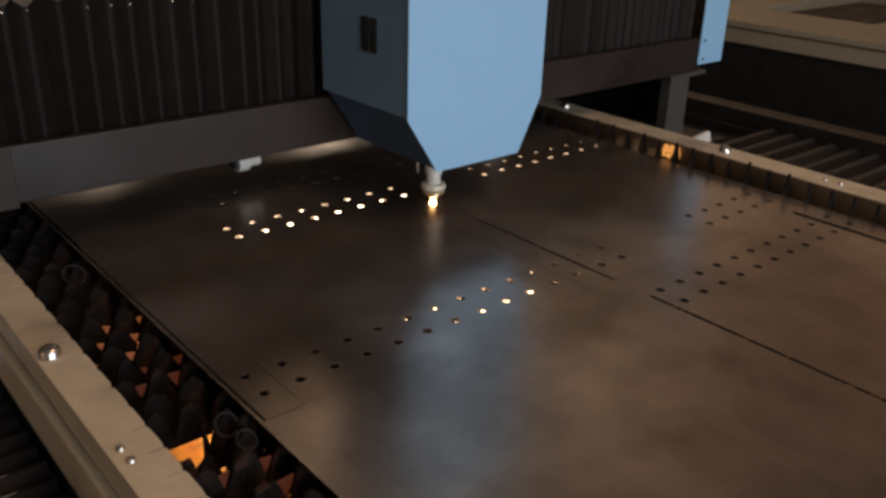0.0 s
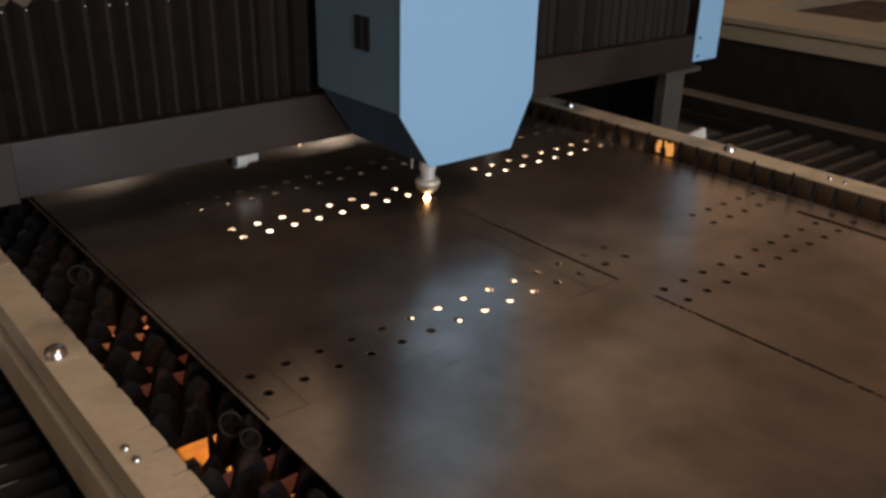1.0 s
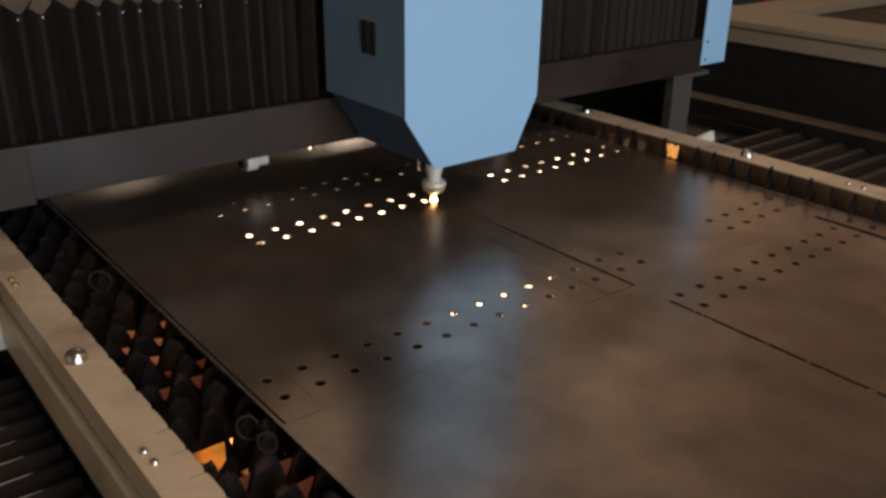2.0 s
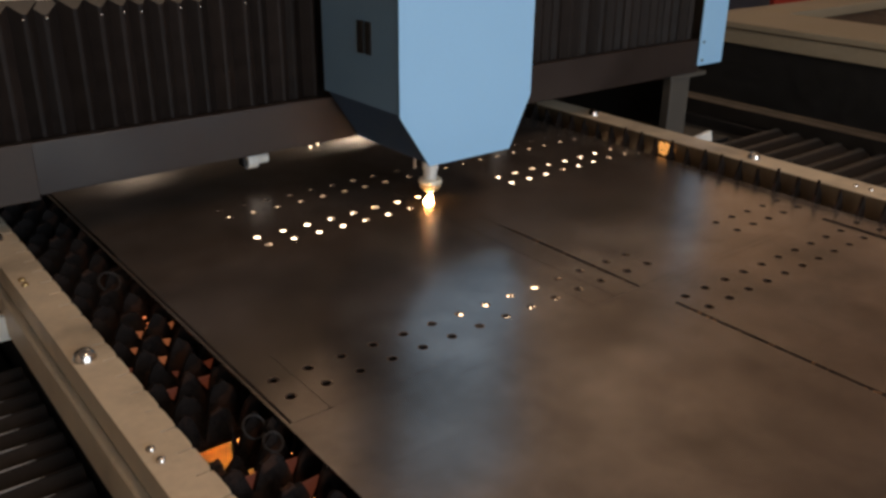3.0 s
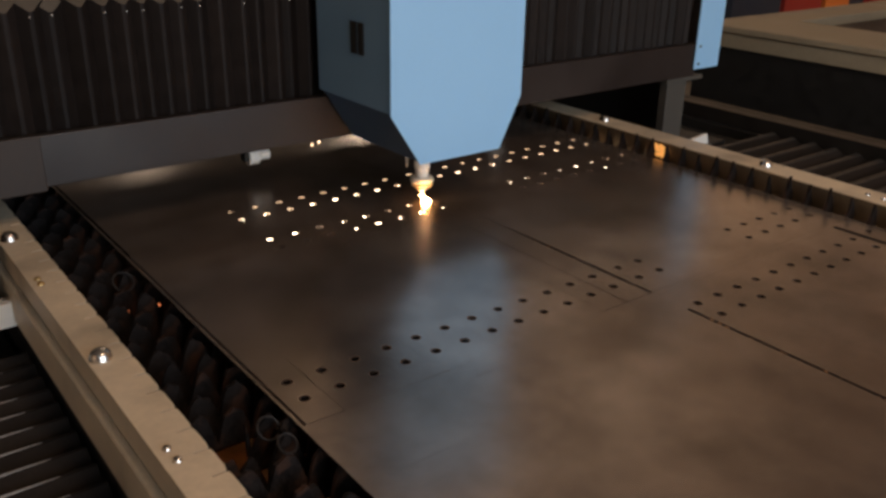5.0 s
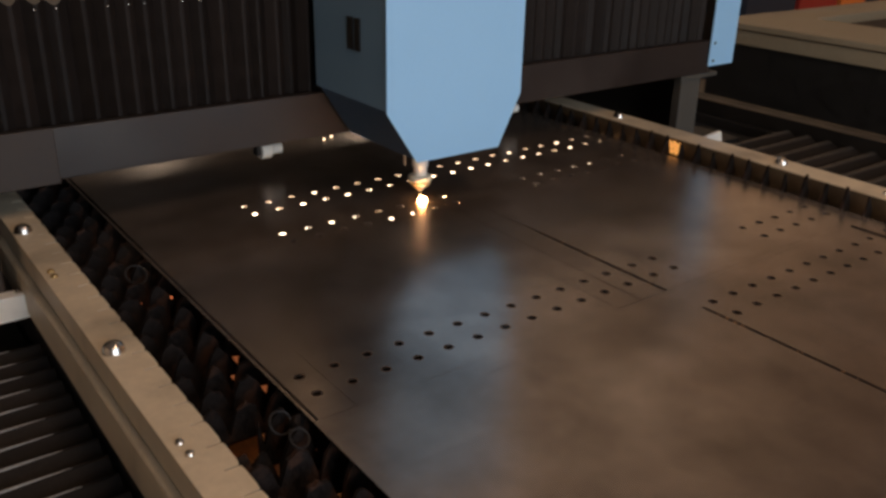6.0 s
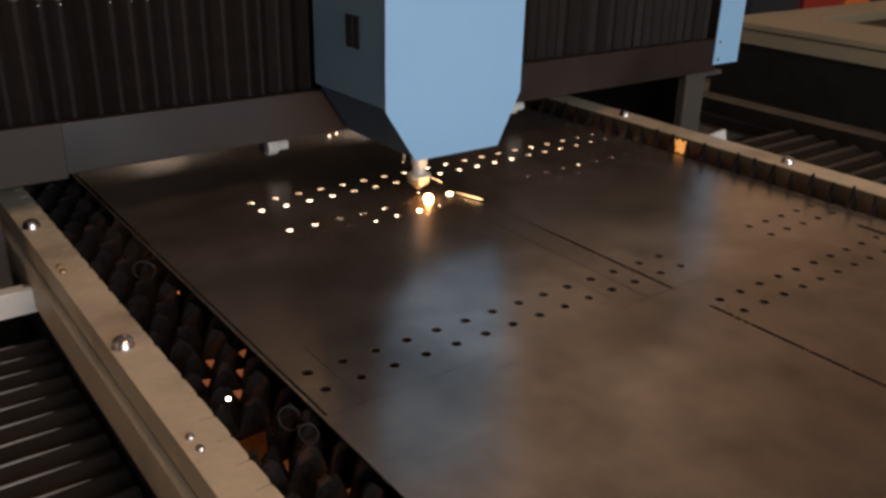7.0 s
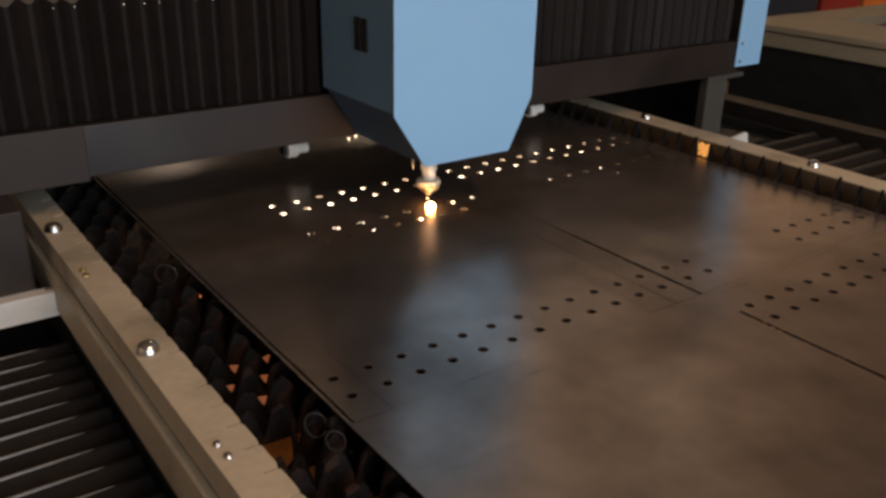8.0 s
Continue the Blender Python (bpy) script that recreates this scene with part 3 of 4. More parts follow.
def cutting_head(g):
    """The head in its own space: the nozzle's axis at x = y = 0, the sheet's top at z = 0.9."""
    h = new("cutting_head")
    h.parent = g
    tagged(h, "light blue faced cutting head with copper nozzle")
    yf, yb = -0.150, 0.164
    face = [(-0.195, 1.72), (-0.195, 1.162), (-0.115, 1.041), (0.122, 1.041), (0.184, 1.164), (0.184, 1.72)]
    bm = bmesh.new()
    prism(bm, face, "y", yf, yf + 0.004)
    part("front_cover", bm, M_BLUE, h, "light blue painted front cover")
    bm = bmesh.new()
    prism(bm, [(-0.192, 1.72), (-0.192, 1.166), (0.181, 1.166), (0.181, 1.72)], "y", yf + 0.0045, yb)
    part("head_body", bm, M_HEADSIDE, h, "head housing in a darker blue than the front cover")
    # shroud coloured darker than the housing for the shade under the head
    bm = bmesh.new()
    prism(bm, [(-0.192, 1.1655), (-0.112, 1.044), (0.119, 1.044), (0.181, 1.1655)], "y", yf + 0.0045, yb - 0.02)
    part("lower_shroud", bm, M_SHROUD, h, "tapered lower shroud with its shade put into its blue")
    bm = bmesh.new()
    for y in (-0.043, -0.013):
        box(bm, -0.1960, -0.1925, y, y + 0.021, 1.278, 1.348)
    part("side_vent", bm, M_BLACK, h, "dark vent slots")
    bm = bmesh.new()
    lathe(bm, [(0.020, 1.042), (0.020, 0.975), (0.017, 0.973), (0.017, 0.950)], n=24)
    part("nozzle_holder", bm, M_SATIN, h, "satin steel nozzle holder", True)
    bm = bmesh.new()
    lathe(bm, [(0.019, 0.952), (0.027, 0.950), (0.0295, 0.945), (0.0295, 0.940), (0.026, 0.9375)], n=28)
    part("nozzle_ring", bm, M_CERAMIC, h, "pale ceramic nozzle ring", True)
    bm = bmesh.new()
    lathe(bm, [(0.0215, 0.9374), (0.0215, 0.9350)], n=24)
    part("ring_gap", bm, M_BLACK, h, "dark joint between the rings", True)
    bm = bmesh.new()
    lathe(bm, [(0.0255, 0.9349), (0.0265, 0.9335), (0.0265, 0.9295), (0.0240, 0.9279)], n=28)
    part("lock_ring", bm, M_GOLD, h, "golden brass lock ring", True)
    bm = bmesh.new()
    lathe(bm, [(0.022, 0.9278), (0.023, 0.924), (0.014, 0.917), (0.006, 0.910), (0.003, 0.9085)], n=24)
    part("nozzle", bm, M_BRASS, h, "copper cutting nozzle", True)
    bm = bmesh.new()
    lathe(bm, [(0.0035, 1.042), (0.0035, 0.985), (0.002, 0.980)], (-0.040, 0.01, 0), 10)
    part("sensor_pin", bm, M_CHROME, h, "thin steel sensor pin", True)
    bm = bmesh.new()
    bmesh.ops.create_icosphere(bm, subdivisions=2, radius=0.0080, matrix=Matrix.Translation((0, 0, 0.9005)))
    spot = part("cutting_spot", bm, M_CUT, h, "white-hot cutting spot")
    # short sparks and a glowing ball for the cut's bloom, which break out once the cut bites
    bm = bmesh.new()
    rnd = random.Random(3)
    bmesh.ops.create_icosphere(bm, subdivisions=3, radius=0.0105, matrix=Matrix.Translation((0, 0, 0.9015)))
    burst = part("cut_bloom", bm, M_BURST, h, "glowing ball for the cut's molten glow and bloom")
    # glowing balls that put the bloom of lit holes into shape
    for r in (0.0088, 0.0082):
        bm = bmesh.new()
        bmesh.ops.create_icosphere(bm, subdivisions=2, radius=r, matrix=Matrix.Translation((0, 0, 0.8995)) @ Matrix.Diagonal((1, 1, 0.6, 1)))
        HOLE_BLOOMS.append(part("hole_bloom", bm, M_CUT, h, "white glowing ball for the bloom of a lit hole"))
    bm = bmesh.new()
    for k in range(9):
        a, d, z = rnd.gauss(3.9, 0.9), rnd.uniform(0.016, 0.050), rnd.uniform(0.902, 0.910)
        m = Matrix.Translation((d * math.cos(a), d * math.sin(a), z)) @ Matrix.Rotation(a, 4, "Z") @ Matrix.Diagonal((rnd.uniform(2, 5), 1, 1, 1))
        bmesh.ops.create_icosphere(bm, subdivisions=1, radius=rnd.uniform(0.0004, 0.0009), matrix=m)
    HEAD_PARTS.append((spot, burst, tagged(part("spark_streaks", bm, M_BURST, h, "short glowing spark streaks round the cut"), kind="stuff")))
    # the jet of molten metal under the sheet, and glowing specks added to make the holes bright
    bm = bmesh.new()
    lathe(bm, [(0.003, 0.894), (0.012, 0.882), (0.020, 0.868), (0.018, 0.840), (0.010, 0.818), (0.004, 0.806)], n=10)
    part("spark_jet", bm, M_PLUME, h, "white-hot spark jet below the sheet")
    rnd = random.Random(9)
    sprays = (("glow_spray", 1600, M_HOT_SPECK, (-0.57, 0.02), (-0.19, 0.06, -0.01), (0.842, 0.889), "bright specks added along the slats behind the cut to light the holes"),
              ("glow_stream", 1300, M_HOT_SPECK, (0.02, 0.66), (-0.17, 0.06, 0.0), (0.842, 0.889), "bright specks added along the slats ahead of the cut to light the holes"),
              ("glow_drift", 500, M_DRIFT, None, (-0.425, 0.052), (0.830, 0.876), "drifting specks added between the slats to light the near holes"),
              ("cooling_spray", 260, M_COOLING, None, (0.0, 0.18), (0.56, 0.74), "orange specks added below the slats to redden the tray"))
    for name, count, mat, sx, sy, sz, label in sprays:
        bm = bmesh.new()
        for k in range(count):
            if sx:
                c = (rnd.uniform(*sx), rnd.triangular(*sy), rnd.uniform(*sz))
            else:
                mean, wide = (-0.22, 0.085) if name == "glow_drift" else (0.0, 0.36)
                c = (max(-0.50, min(0.66, rnd.gauss(mean, wide))), sy[0] + sy[1] * max(-1.7, min(1.7, rnd.gauss(0, 1))), rnd.uniform(*sz))
            r = rnd.uniform(0.0030, 0.0065)
            v = [bm.verts.new((c[0] + r * a, c[1] + r * b, c[2] + r * d)) for a, b, d in ((1, 0, 0), (-1, 0, 0), (0, 1, 0), (0, -1, 0), (0, 0, 1.4), (0, 0, -1.4))]
            for q in ((0, 2, 4), (2, 1, 4), (1, 3, 4), (3, 0, 4), (2, 0, 5), (1, 2, 5), (3, 1, 5), (0, 3, 5)):
                bm.faces.new([v[n_] for n_ in q])
        HEAD_SPRAY[name] = tagged(part(name, bm, mat, h, label), kind="stuff")
    # glowing spheres that stand for light on the far rail's inner face
    bm = bmesh.new()
    for k in range(70):
        c = (rnd.uniform(1.541, 1.546), rnd.uniform(0.342, 0.396), rnd.uniform(0.896, 0.928))
        bmesh.ops.create_icosphere(bm, subdivisions=1, radius=rnd.uniform(0.0040, 0.0065), matrix=Matrix.Translation(c))
    tagged(part("rail_glow", bm, M_RAIL_GLOW, g, "glowing spheres for the lit patch on the far rail"), kind="stuff")
    # two glowing dots put in for orange glints on the sheet
    bm = bmesh.new()
    for x, y in ((0.768, 1.045), (0.735, 1.030)):
        bmesh.ops.create_icosphere(bm, subdivisions=2, radius=0.0028, matrix=Matrix.Translation((x, y, 0.9025)))
    tagged(part("glint_dots", bm, M_DRIFT, g, "glowing dots for the orange glints behind the beam"), kind="stuff")
    # glowing spheres added to give the slats a reddish light
    bm = bmesh.new()
    for k in range(9):
        c = (rnd.uniform(-0.08, 0.02), rnd.uniform(0.33, 0.44), rnd.uniform(0.815, 0.850))
        bmesh.ops.create_icosphere(bm, subdivisions=1, radius=rnd.uniform(0.004, 0.007), matrix=Matrix.Translation(c) @ Matrix.Diagonal((1, 1, 0.5, 1)))
    tagged(part("red_tint_glow", bm, M_RED_TINT, g, "red glowing spheres added to tint the slats' near end"), kind="stuff")
    # strong glowing specks added to light the tray between the slats
    bm = bmesh.new()
    for k in range(12):
        c = (rnd.uniform(0.15, 0.24), rnd.uniform(0.38, 0.46), rnd.uniform(0.60, 0.635))
        bmesh.ops.create_icosphere(bm, subdivisions=1, radius=rnd.uniform(0.002, 0.004), matrix=Matrix.Translation(c))
    fall = part("tray_glow", bm, M_TRAY_GLOW, g, "glowing specks added below the slats to light the tray")
    HEAD_PARTS.append(tagged(fall, kind="stuff"))
    return h


HEAD_PARTS, HEAD_SPRAY, HOLE_BLOOMS = [], {}, []
GANTRY = gantry()
HEAD = cutting_head(GANTRY)


def pleat_mesh(name, width, height, depth, axis):
    """One stiff fold: a rounded ridge across its travel. axis: the way it travels."""
    w = width / 2
    outline = [(-w, 0.0), (-w * 0.45, depth * 0.62), (-w * 0.14, depth * 0.96), (0.0, depth), (w * 0.14, depth * 0.96), (w * 0.45, depth * 0.62), (w, 0.0), (w, -0.003), (-w, -0.003)]
    bm = bmesh.new()
    if axis == "x":     # ridge runs up, points to -y
        prism(bm, [(x, -d) for x, d in outline], "z", 0, height)
        for v in bm.verts:
            if v.co.z > 0.1:
                v.co.z += 0.022 * (v.co.y / depth + 0.5)
    else:               # ridge runs along x, points up
        prism(bm, outline, "x", 0, height)
    me = finish(bm, name, M_BELLOWS)
    if axis == "x":     # the folds' upper ends are trimmed with the beam's paint
        me.materials.append(M_TRIM)
        for p in me.polygons:
            if p.normal.z > 0.3:
                p.material_index = 1
    return me


BEAM_LEFT, BEAM_RIGHT = [], []
PLEATS = [pleat_mesh("beam_pleat", 0.062, 0.272 + 0.004 * k, 0.017 + 0.005 * k, "x") for k in range(3)]
bm = bmesh.new()
bmesh.ops.create_icosphere(bm, subdivisions=2, radius=0.0028)
CLIP = finish(bm, "pleat_clip", M_CHROME, True)
rnd_p = random.Random(21)
for row, count in ((BEAM_LEFT, 30), (BEAM_RIGHT, 32)):
    for k in range(count):
        kind = rnd_p.randrange(3)
        ob = new("beam_pleat", PLEATS[kind])
        ob.parent = GANTRY
        row.append((ob, (k + 0.5 + rnd_p.uniform(-0.16, 0.16)) / count))
        if row is BEAM_LEFT and rnd_p.random() < 0.4:
            clip = new("pleat_clip", CLIP)
            clip.parent, clip.location = ob, (rnd_p.uniform(-0.004, 0.004), -0.018 - 0.005 * kind, 0.255)


def way_bellows(x0, width, count, depth, edge, mat, reach, label):
    t = thing("way_bellows", label, "bellows")
    me = pleat_mesh("pleat", 2.5 / count, width, depth, "y")
    me.materials[0] = M_WAY
    bm = bmesh.new()
    # strip coloured for the worn ridge's glint; it narrows and sinks into the cloth towards one end, where the glint
    # fades
    outline = [(-edge, depth - 0.002), (-edge * 0.5, depth + 0.003), (edge * 0.5, depth + 0.003), (edge, depth - 0.002)]
    steps = [(0.004, 1.0), (0.45 * width, 0.95), (0.72 * width, 0.7), (width - reach, 0.3 if reach > 0.01 else 1.0)]
    rings = [[bm.verts.new((x, q * y, depth - 0.002 + (z - depth + 0.002) * (0.25 + 0.75 * q))) for y, z in outline] for x, q in steps]
    for a, b in zip(rings, rings[1:]):
        for k in range(4):
            bm.faces.new((a[k], a[(k + 1) % 4], b[(k + 1) % 4], b[k]))
    bm.faces.new(rings[0][::-1])
    bm.faces.new(rings[-1])
    rim = finish(bm, "pleat_edge", mat)
    out = []
    for k in range(count):
        ob, lip = new("pleat", me), new("pleat_edge", rim)
        ob.parent, lip.parent = t, ob
        ob.location.x = x0
        out.append(ob)
    block("bellows_base", M_BLACK, t, (x0, x0 + width, TABLE_Y0, TABLE_Y1, 0.0, 0.70))
    return out


WAY_NEAR = way_bellows(-0.66, 0.436, 38, 0.026, 0.0042, M_PLEAT_EDGE, 0.055, "black pleated way cover beside the cream rail")
WAY_FAR = way_bellows(1.66, 0.88, 26, 0.020, 0.015, M_PLEAT_DULL, 0.004, "black pleated way cover beyond the far rail")


# ---- beyond the table ----
def far_side():
    t = thing("machine_frame", "dark steel frame rim along the far way cover", "machine frame")
    bm = bmesh.new()
    box(bm, 2.56, 2.62, -2.0, 2.6, 0.74, 0.80)
    box(bm, 2.66, 2.70, -2.0, 2.6, 0.74, 0.79)
    bevel(bm, 0.003)
    part("rim", bm, M_RIM, t, "dark grey steel rim")
    block("side_panel", M_BLACK, t, (2.54, 2.72, -2.0, 2.6, 0.02, 0.739), "black side panel")
    f = thing("pallet_frame", "cream painted pallet frame of the neighbouring table", "pallet frame")
    block("side_beam", M_CREAM_FAR, f, (3.50, 4.03, -1.6, 1.92, 0.870, 0.979), "cream painted side beam", 0.006)
    block("edge_groove", M_DARK_STAINED, f, (3.4935, 3.4995, -1.6, 1.92, 0.944, 0.951), "dark edge groove", 0)
    block("side_beam", M_CREAM_FAR, f, (5.30, 5.70, -1.6, 1.92, 0.870, 0.979), "cream painted side beam", 0.006)
    block("cross_beam", M_CREAM_FAR, f, (4.031, 5.299, 0.72, 0.99, 0.870, 0.977), "cream painted cross beam", 0.006)
    block("cross_beam", M_CREAM_FAR, f, (4.031, 5.299, 1.65, 1.92, 0.870, 0.977), "cream painted cross beam", 0.006)
    block("tray", M_DARKTRAY, f, (4.035, 5.295, 0.995, 1.645, 0.875, 0.925), "rusty brown tray")
    for x in (3.60, 5.36):
        for y in (-1.4, 0.3, 1.6):
            block("leg", M_BLACK, f, (x, x + 0.24, y, y + 0.2, 0.0, 0.869))
    block("skirt_panel", M_BLACK, f, (3.52, 3.55, -1.6, 1.92, 0.0, 0.869), "black skirt panel")
    c = thing("background_machine", "navy machine with orange and red panels on the workshop floor", "machine")
    block("body", M_NAVY, c, (6.2, 9.6, 3.72, 4.6, 0.0, 1.30), "dark navy body", 0.01)
    block("panel", M_NAVY, c, (6.25, 7.0, 3.60, 3.719, 0.30, 1.20), "navy panel", 0.006)
    block("panel", M_RED, c, (7.10, 7.74, 3.62, 3.719, 0.30, 1.10), "dark red panel", 0.006)
    block("panel", M_ORANGE, c, (7.82, 8.26, 3.62, 3.719, 0.30, 1.10), "orange panel", 0.006)
    block("panel", M_RED, c, (8.72, 9.40, 3.62, 3.719, 0.30, 1.10), "dark red panel", 0.006)


far_side()

# unseen housings for the added hall lamps
for eye_, target_, power_, tint_ in LUMINAIRES:
    back = (Vector(eye_) - Vector(target_)).normalized() * 0.12
    lum = thing("added_hall_lamp", "long white housing of an added hall lamp, out of view", "lamp", "hall luminaires", Vector(eye_) + back)
    block("housing", M_WHITE, lum, (-0.08, 0.08, -0.6, 0.6, -0.05, 0.05), "", 0.004)
    for y_ in (-0.5, 0.5):
        block("hanger", M_BLACK, lum, (-0.01, 0.01, y_ - 0.01, y_ + 0.01, 0.05, 5.0 - eye_[2] - back.z), "", 0)

# ---- loose rings of slag and offcuts between the slats ----
def offcut_ring(x, y, r, tilt):
    bm = bmesh.new()
    n, m, tube = 28, 8, 0.0018
    vs = [[bm.verts.new(((r + tube * math.cos(b)) * math.cos(a), (r + tube * math.cos(b)) * math.sin(a), 1.6 * tube * math.sin(b)))
           for b in [2 * math.pi * k / m for k in range(m)]] for a in [2 * math.pi * k / n for k in range(n)]]
    for k in range(n):
        for q in range(m):
            bm.faces.new((vs[k][q], vs[(k + 1) % n][q], vs[(k + 1) % n][(q + 1) % m], vs[k][(q + 1) % m]))
    ob = part("offcut_ring", bm, M_RING, None, "", True)
    tagged(ob, "dull steel ring offcut caught between the slats", "offcut")
    ob.matrix_world = pose(x, y, 0.884, tilt, 0, 15)


offcut_ring(-0.030, -0.017, 0.018, 48)
offcut_ring(-0.025, -0.067, 0.015, 40)
offcut_ring(-0.034, 0.609, 0.021, 45)


def slag_lump(x, y, z, size):
    """A clinker of slag that stuck to a slat's stump."""
    bm = bmesh.new()
    bmesh.ops.create_icosphere(bm, subdivisions=3, radius=1.0)
    for v in bm.verts:
        v.co *= 1 + 0.30 * noise.noise(v.co * 1.7) + 0.12 * noise.noise(v.co * 5)
        v.co = Vector((v.co.x * size[0], v.co.y * size[1], v.co.z * size[2]))
    ob = part("slag_lump", bm, M_SLAT, None, "", True)
    tagged(ob, "black slag lump stuck on the slats beside the rail", "slag")
    ob.matrix_world = pose(x, y, z, 0, 0, 20)


slag_lump(-0.121, -0.060, 0.862, (0.030, 0.016, 0.022))
slag_lump(-0.002, -0.020, 0.870, (0.016, 0.014, 0.022))


def spark(length, r):
    bm = bmesh.new()
    lathe(bm, [(r * 0.15, -length / 2), (r, -length * 0.32), (r * 0.72, length * 0.0), (r * 0.35, length * 0.25), (r * 0.04, length / 2)], n=8, axis="x")
    return tagged(part("flying_spark", bm, M_SPARK, None, "", True), "glowing spark streak flying off the cut", "spark", "flying sparks")


bm = bmesh.new()
bmesh.ops.create_icosphere(bm, subdivisions=2, radius=0.0034)
LEAP = tagged(part("flying_spark", bm, M_HOT_SPECK, None, "", True), "white-hot spark leaping up between the slats", "spark", "flying sparks")
SPARKS = [spark(0.37, 0.0062), spark(0.20, 0.0045), spark(0.25, 0.0035), spark(0.084, 0.0015), spark(0.050, 0.0009), spark(0.066, 0.0015)]

# glowing pieces that stand for light seen in the gaps between the teeth beside the near rail
# (x of the valley, index of the slat, width, top)
GAP_PLACES = (((-0.0495, 31, 0.016, 0.864), (0.009, 31, 0.015, 0.863), (-0.079, 30, 0.017, 0.865), (-0.020, 30, 0.017, 0.864), (-0.0495, 29, 0.019, 0.864)),
        ((-0.0495, 28, 0.014, 0.862), (0.009, 28, 0.018, 0.863), (-0.020, 27, 0.030, 0.870), (-0.079, 27, 0.028, 0.868), (-0.079, 22, 0.032, 0.874), (-0.020, 22, 0.030, 0.872), (-0.020, 21, 0.032, 0.873), (-0.1085, 29, 0.016, 0.862)))
rnd_g = random.Random(6)
GAP_GLOWS = []
for places, mat_, label_ in ((GAP_PLACES[0], M_GAP_HOT, "orange glowing pieces for the lit gaps between the slat teeth"), (GAP_PLACES[1], M_GAP_DULL, "dull red glowing pieces for the lit gaps between the slat teeth")):
    bm = bmesh.new()
    for x_, k_, w_, z_ in places:
        w_ *= rnd_g.uniform(0.70, 0.95)
        y_, tilt_ = SLAT_YS[k_] + 0.0055, rnd_g.uniform(-0.003, 0.003)
        prism(bm, [(x_ - w_ / 2, z_ + tilt_), (x_ + w_ / 2, z_ - tilt_), (x_ + w_ * 0.3, z_ - w_ * 0.5), (x_ + w_ * 0.04, z_ - w_ * 1.0), (x_ - w_ * 0.3, z_ - w_ * 0.45)], "y", y_, y_ + 0.004)
    GAP_GLOWS.append(tagged(part("gap_glow", bm, mat_, TABLE, label_), kind="stuff"))

# ---- slats last: each one a piece of the table ----
SLAT_MESHES = [[slat_mesh(k + 10 * h, shift=0.0292 * h) for k in range(4)] for h in (0, 1)]
rnd_s = random.Random(12)
for k, y in enumerate(SLAT_YS):
    if not TABLE_Y0 + 0.02 < y < TABLE_Y1 - 0.02:
        continue
    ob = new("slat", slat_mesh(7 + k, -0.058, low=0.800) if k == 24 else slat_mesh(7 + k, lift=-0.015, low=0.790) if k == 23 else slat_mesh(31, shift=0.0292, lift=0.006, low=0.800) if k == 22 else slat_mesh(40 + k, shift=0.0292 * (k % 2), low=0.800) if k in (26, 27, 28) else slat_mesh(65, shift=0.0292, low=0.824) if k == 25 else SLAT_MESHES[(k + (k > 28)) % 2][rnd_s.randrange(4)])
    ob.parent, ob.location = TABLE, (0, y, 0)


# ---- what moves ----
GANTRY_Y = ((0, 0), (0.5, 0.014), (1, 0.037), (1.5, 0.055), (3, 0.118), (3.5, 0.137), (4, 0.152), (4.5, 0.171), (5.2, 0.182), (6, 0.184), (6.5, 0.182), (7, 0.188), (8, 0.189))
HEAD_X = ((0, 0), (4.5, 0), (5.2, -0.027), (6, -0.060), (6.5, -0.071), (7, -0.080), (7.5, -0.098), (8, -0.116))
HEAD_AT = (0.756, 0.474)


def along(table, t):
    return float(np.interp(t, [r[0] for r in table], [r[1] for r in table]))


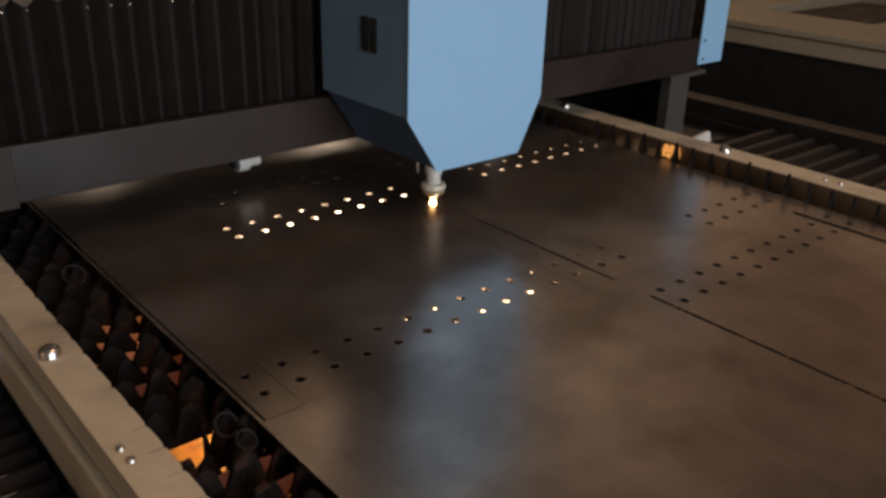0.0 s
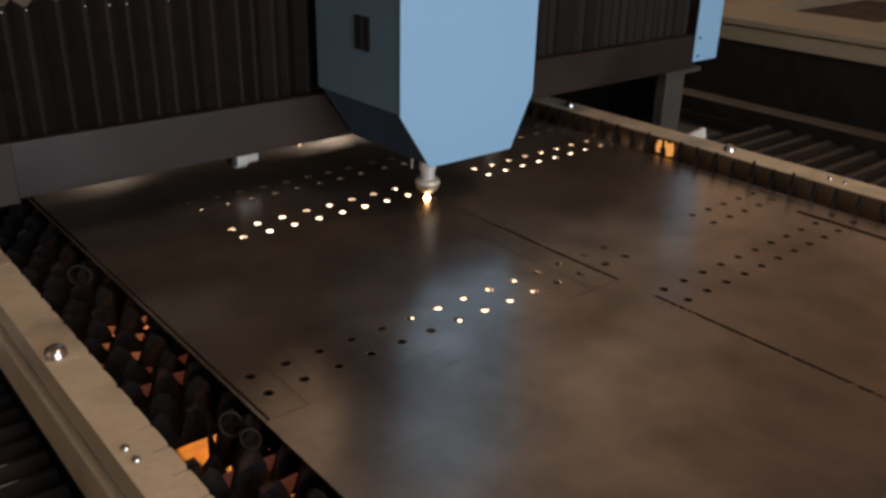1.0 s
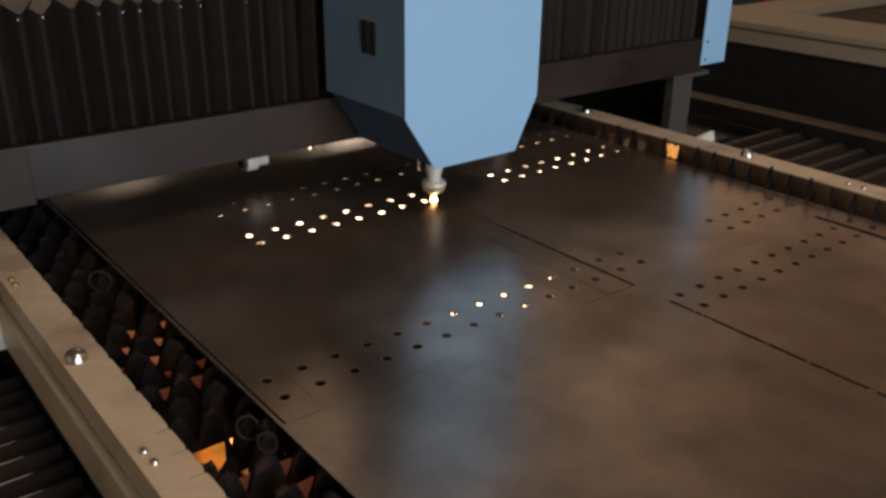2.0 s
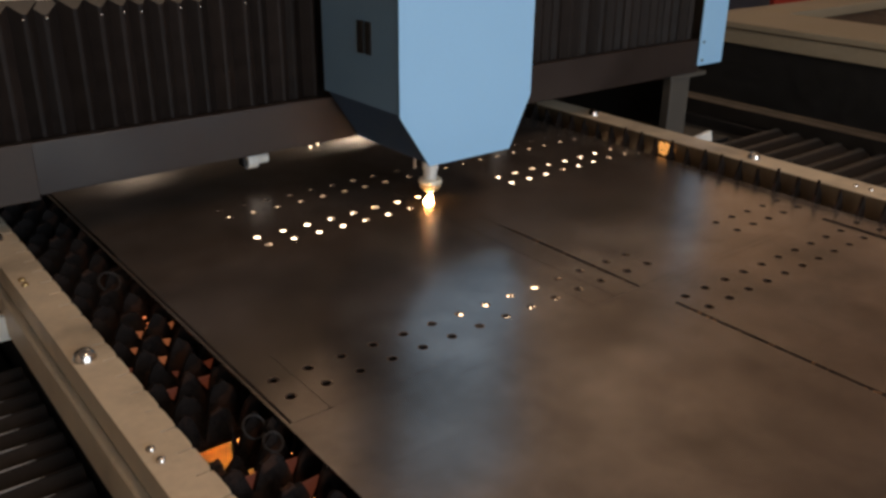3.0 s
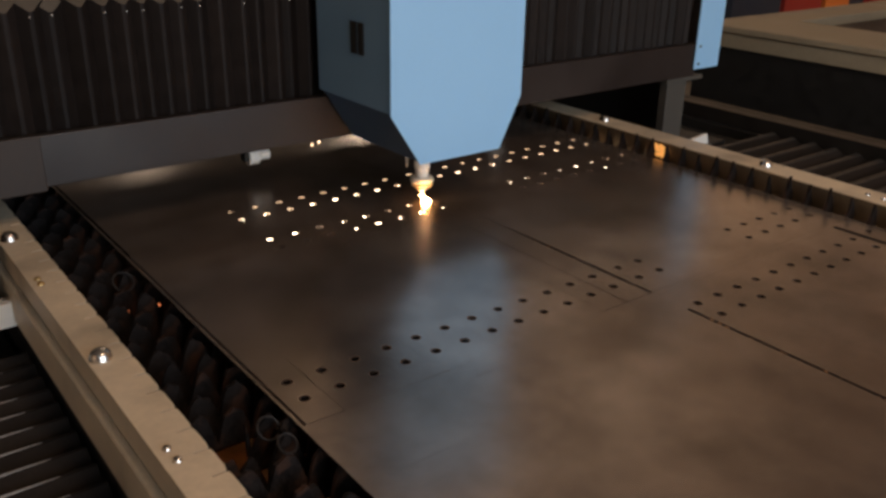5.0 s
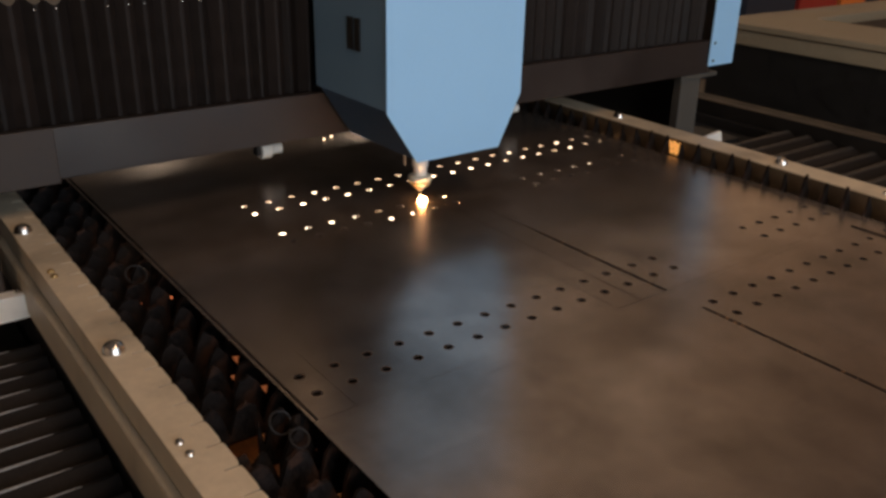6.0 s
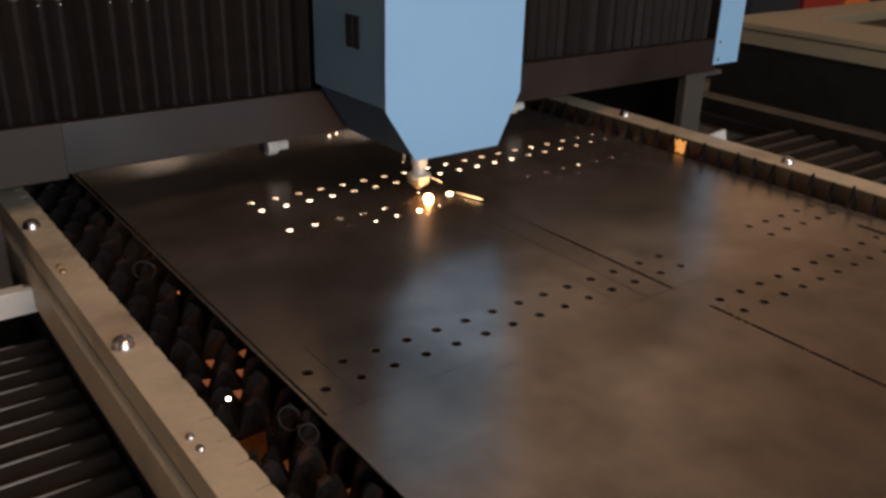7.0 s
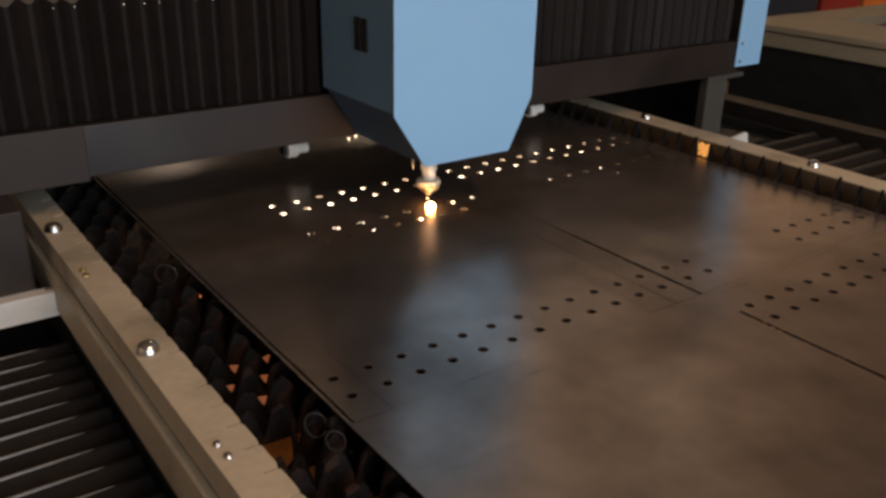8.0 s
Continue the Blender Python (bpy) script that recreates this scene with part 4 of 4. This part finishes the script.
def motions():
    walk(GANTRY, [(t, pose(0, y, 0)) for t, y in GANTRY_Y])
    walk(HEAD, [(t, pose(HEAD_AT[0] + x, HEAD_AT[1], 0)) for t, x in HEAD_X])
    glow_at = ((0, -0.03, -0.03, -0.06), (2.2, -0.03, -0.03, -0.06), (2.8, -0.025, -0.025, -0.001), (3.2, -0.024, -0.026, 0), (4, -0.008, -0.020, -0.002), (4.5, -0.010, -0.034, 0.004),
               (5.2, -0.025, -0.048, 0), (6, -0.026, -0.0475, 0), (6.5, -0.017, -0.0455, 0.002), (7, -0.007, -0.0515, 0), (7.5, 0.011, -0.0525, -0.002), (7.6, 0.0145, -0.053, -0.002), (7.72, -0.042, -0.053, -0.001), (8, -0.032, -0.055, 0))
    spot, burst, streaks = HEAD_PARTS[0]
    # past 5 s the ball stands for the bloom of the lit hole beside the nozzle, and the cut's own spot lies deeper in
    # the kerf
    walk(spot, [(t, pose(0, 0, z)) for t, z in ((0, 0), (4.7, 0), (5.3, -0.008), (8, -0.008))])
    walk(burst, [(t, pose(x, y, z)) for t, x, y, z in glow_at])
    # glowing balls rise in the row's next holes to stand for their bloom
    for bead, x_, t_ in ((HOLE_BLOOMS[0], 0.7338, 6.3), (HOLE_BLOOMS[1], 0.6082, 7.2)):
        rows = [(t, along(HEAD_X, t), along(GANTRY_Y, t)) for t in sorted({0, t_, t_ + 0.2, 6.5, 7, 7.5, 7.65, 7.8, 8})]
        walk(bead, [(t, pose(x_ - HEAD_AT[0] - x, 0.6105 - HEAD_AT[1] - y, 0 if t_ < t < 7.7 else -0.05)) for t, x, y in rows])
    # the streaks spray at 3.3 to 4.9 s and once more at 6.5 s, and lie in the jet between
    walk(streaks, [(t, pose(-0.01, -0.03, z)) for t, z in ((0, -0.06), (3.0, -0.06), (3.3, 0), (4.9, 0.003), (5.2, -0.06), (6.3, -0.06), (6.45, 0), (6.6, 0), (6.75, -0.06), (8, -0.06))])
    # the added specks run along the slats' bays a hand's width past the head
    walk(HEAD_SPRAY["glow_spray"], [(t, pose(x, y, 0)) for t, x, y in ((0, 0, 0.120), (1, 0, 0.125), (1.5, 0, 0.12), (3, 0, 0.075), (3.5, 0, 0.07), (4, 0.05, 0.09), (4.5, 0.16, 0.115), (5.2, 0.10, 0.13), (6, 0.02, 0.14), (6.5, 0, 0.15), (7, 0, 0.14), (8, 0, 0.145))])
    walk(HEAD_SPRAY["glow_stream"], [(t, pose(0, y, 0)) for t, y in ((0, 0.05), (0.5, 0.08), (1, 0.11), (1.5, 0.12), (3, 0.08), (3.5, 0.08), (4, 0.09), (4.5, 0.10), (5.2, 0.13), (6, 0.15), (6.5, 0.15), (7, 0.16), (8, 0.165))])
    # the drifting specks lag behind the head until the cut turns
    walk(HEAD_SPRAY["glow_drift"], [(t, pose(x, y, 0)) for t, x, y in ((0, 0.03, 0), (1.5, 0.03, -0.02), (3, 0.04, -0.06), (4, 0.03, -0.075), (4.45, 0, 0.02), (5, 0, 0.03), (6, 0.05, 0.03), (7, 0.10, 0.01), (7.5, 0.12, 0.01), (8, 0.13, 0.01))])
    # the added tray light moves off to dim the tray, and back
    tray_glow_at = ((0, 0, 0, 0), (1.5, 0, -0.06, 0), (3, 0.02, -0.11, 0), (3.5, 0.05, -0.11, 0), (4.5, 0.42, 0.15, 0), (6, 0.46, 0.15, 0), (6.5, 0.30, 0, 0), (7, 0.42, 0.1, 0), (7.5, 0.42, 0.1, 0), (8, 0.30, 0, 0))
    walk(HEAD_PARTS[1], [(t, pose(x, y, z)) for t, x, y, z in tray_glow_at])
    # the gap pieces slide under the sheet while the gaps are dark, and come back
    walk(GAP_GLOWS[0], [(t, pose(x, y, z)) for t, x, y, z in ((0, 0, 0, 0), (4.05, 0, 0, 0), (4.4, 0.16, 0, -0.012), (5.6, 0.16, -3 * SLAT_PITCH, -0.012), (6.3, 0, -3 * SLAT_PITCH, 0), (8, 0, -3 * SLAT_PITCH, 0))])
    walk(GAP_GLOWS[1], [(t, pose(x, 0, z)) for t, x, z in ((0, 0, 0), (4.1, 0, 0), (4.45, 0.14, -0.012), (8, 0.14, -0.012))])
    for ob, f in BEAM_LEFT:
        walk(ob, [(t, pose(-0.62 + f * (HEAD_AT[0] - 0.04 + x + 0.62), 0.6925, 1.120)) for t, x in HEAD_X])
    for ob, f in BEAM_RIGHT:
        walk(ob, [(t, pose(2.03 - f * (2.03 - HEAD_AT[0] - 0.02 - x), 0.6925, 1.120)) for t, x in HEAD_X])
    for row, x0, y_end in ((WAY_NEAR, -0.66, 0.495), (WAY_FAR, 1.66, 0.650)):
        for k, ob in enumerate(row):
            f = (k + 0.5) / len(row)
            walk(ob, [(t, pose(x0, TABLE_Y0 + f * (y_end + y - TABLE_Y0), 0.742)) for t, y in GANTRY_Y])

    # sparks rest in the jet under the cut, shoot out along the sheet and drop between the slats
    rest = (0.70, 0.640, 0.80)
    flights = ((6.35, (0.790, 0.553, 0.909, 0, 0.5, -41), (0.820, 0.528, 0.909, 0, 0.5, -41), 6.62),
               (6.35, (0.775, 0.578, 0.912, 0, -0.5, -38), (0.805, 0.553, 0.912, 0, -0.5, -38), 6.62),
               (6.35, (0.790, 0.545, 0.907, 0, 0.5, -43), (0.820, 0.515, 0.907, 0, 0.5, -43), 6.62),
               (6.85, (0.753, 0.572, 0.906, 0, -1, 108), (0.756, 0.560, 0.905, 0, -1, 108), 7.12),
               (6.85, (0.722, 0.654, 0.928, 0, -6, 100), (0.7245, 0.661, 0.928, 0, -6, 100), 7.65),
               (7.30, (0.760, 0.575, 0.906, 0, -1, 100), (0.762, 0.570, 0.905, 0, -1, 100), 7.65))
    for ob, (t0, a, b, t1) in zip(SPARKS, flights):
        hold = pose(*rest, 0, 0, a[5])
        walk(ob, [(0, hold), (t0, hold), (t0 + 0.1, pose(*a)), (t1 - 0.05, pose(*b)), (t1 + 0.1, hold), (8, hold)])
    # one spark leaps up between the slats beside the near rail
    walk(LEAP, [(t, pose(-0.091, y, z)) for t, y, z in ((0, 0.06, 0.76), (6.85, 0.06, 0.76), (6.95, 0.060, 0.898), (7.08, 0.058, 0.900), (7.2, 0.058, 0.76), (8, 0.058, 0.76))])


motions()
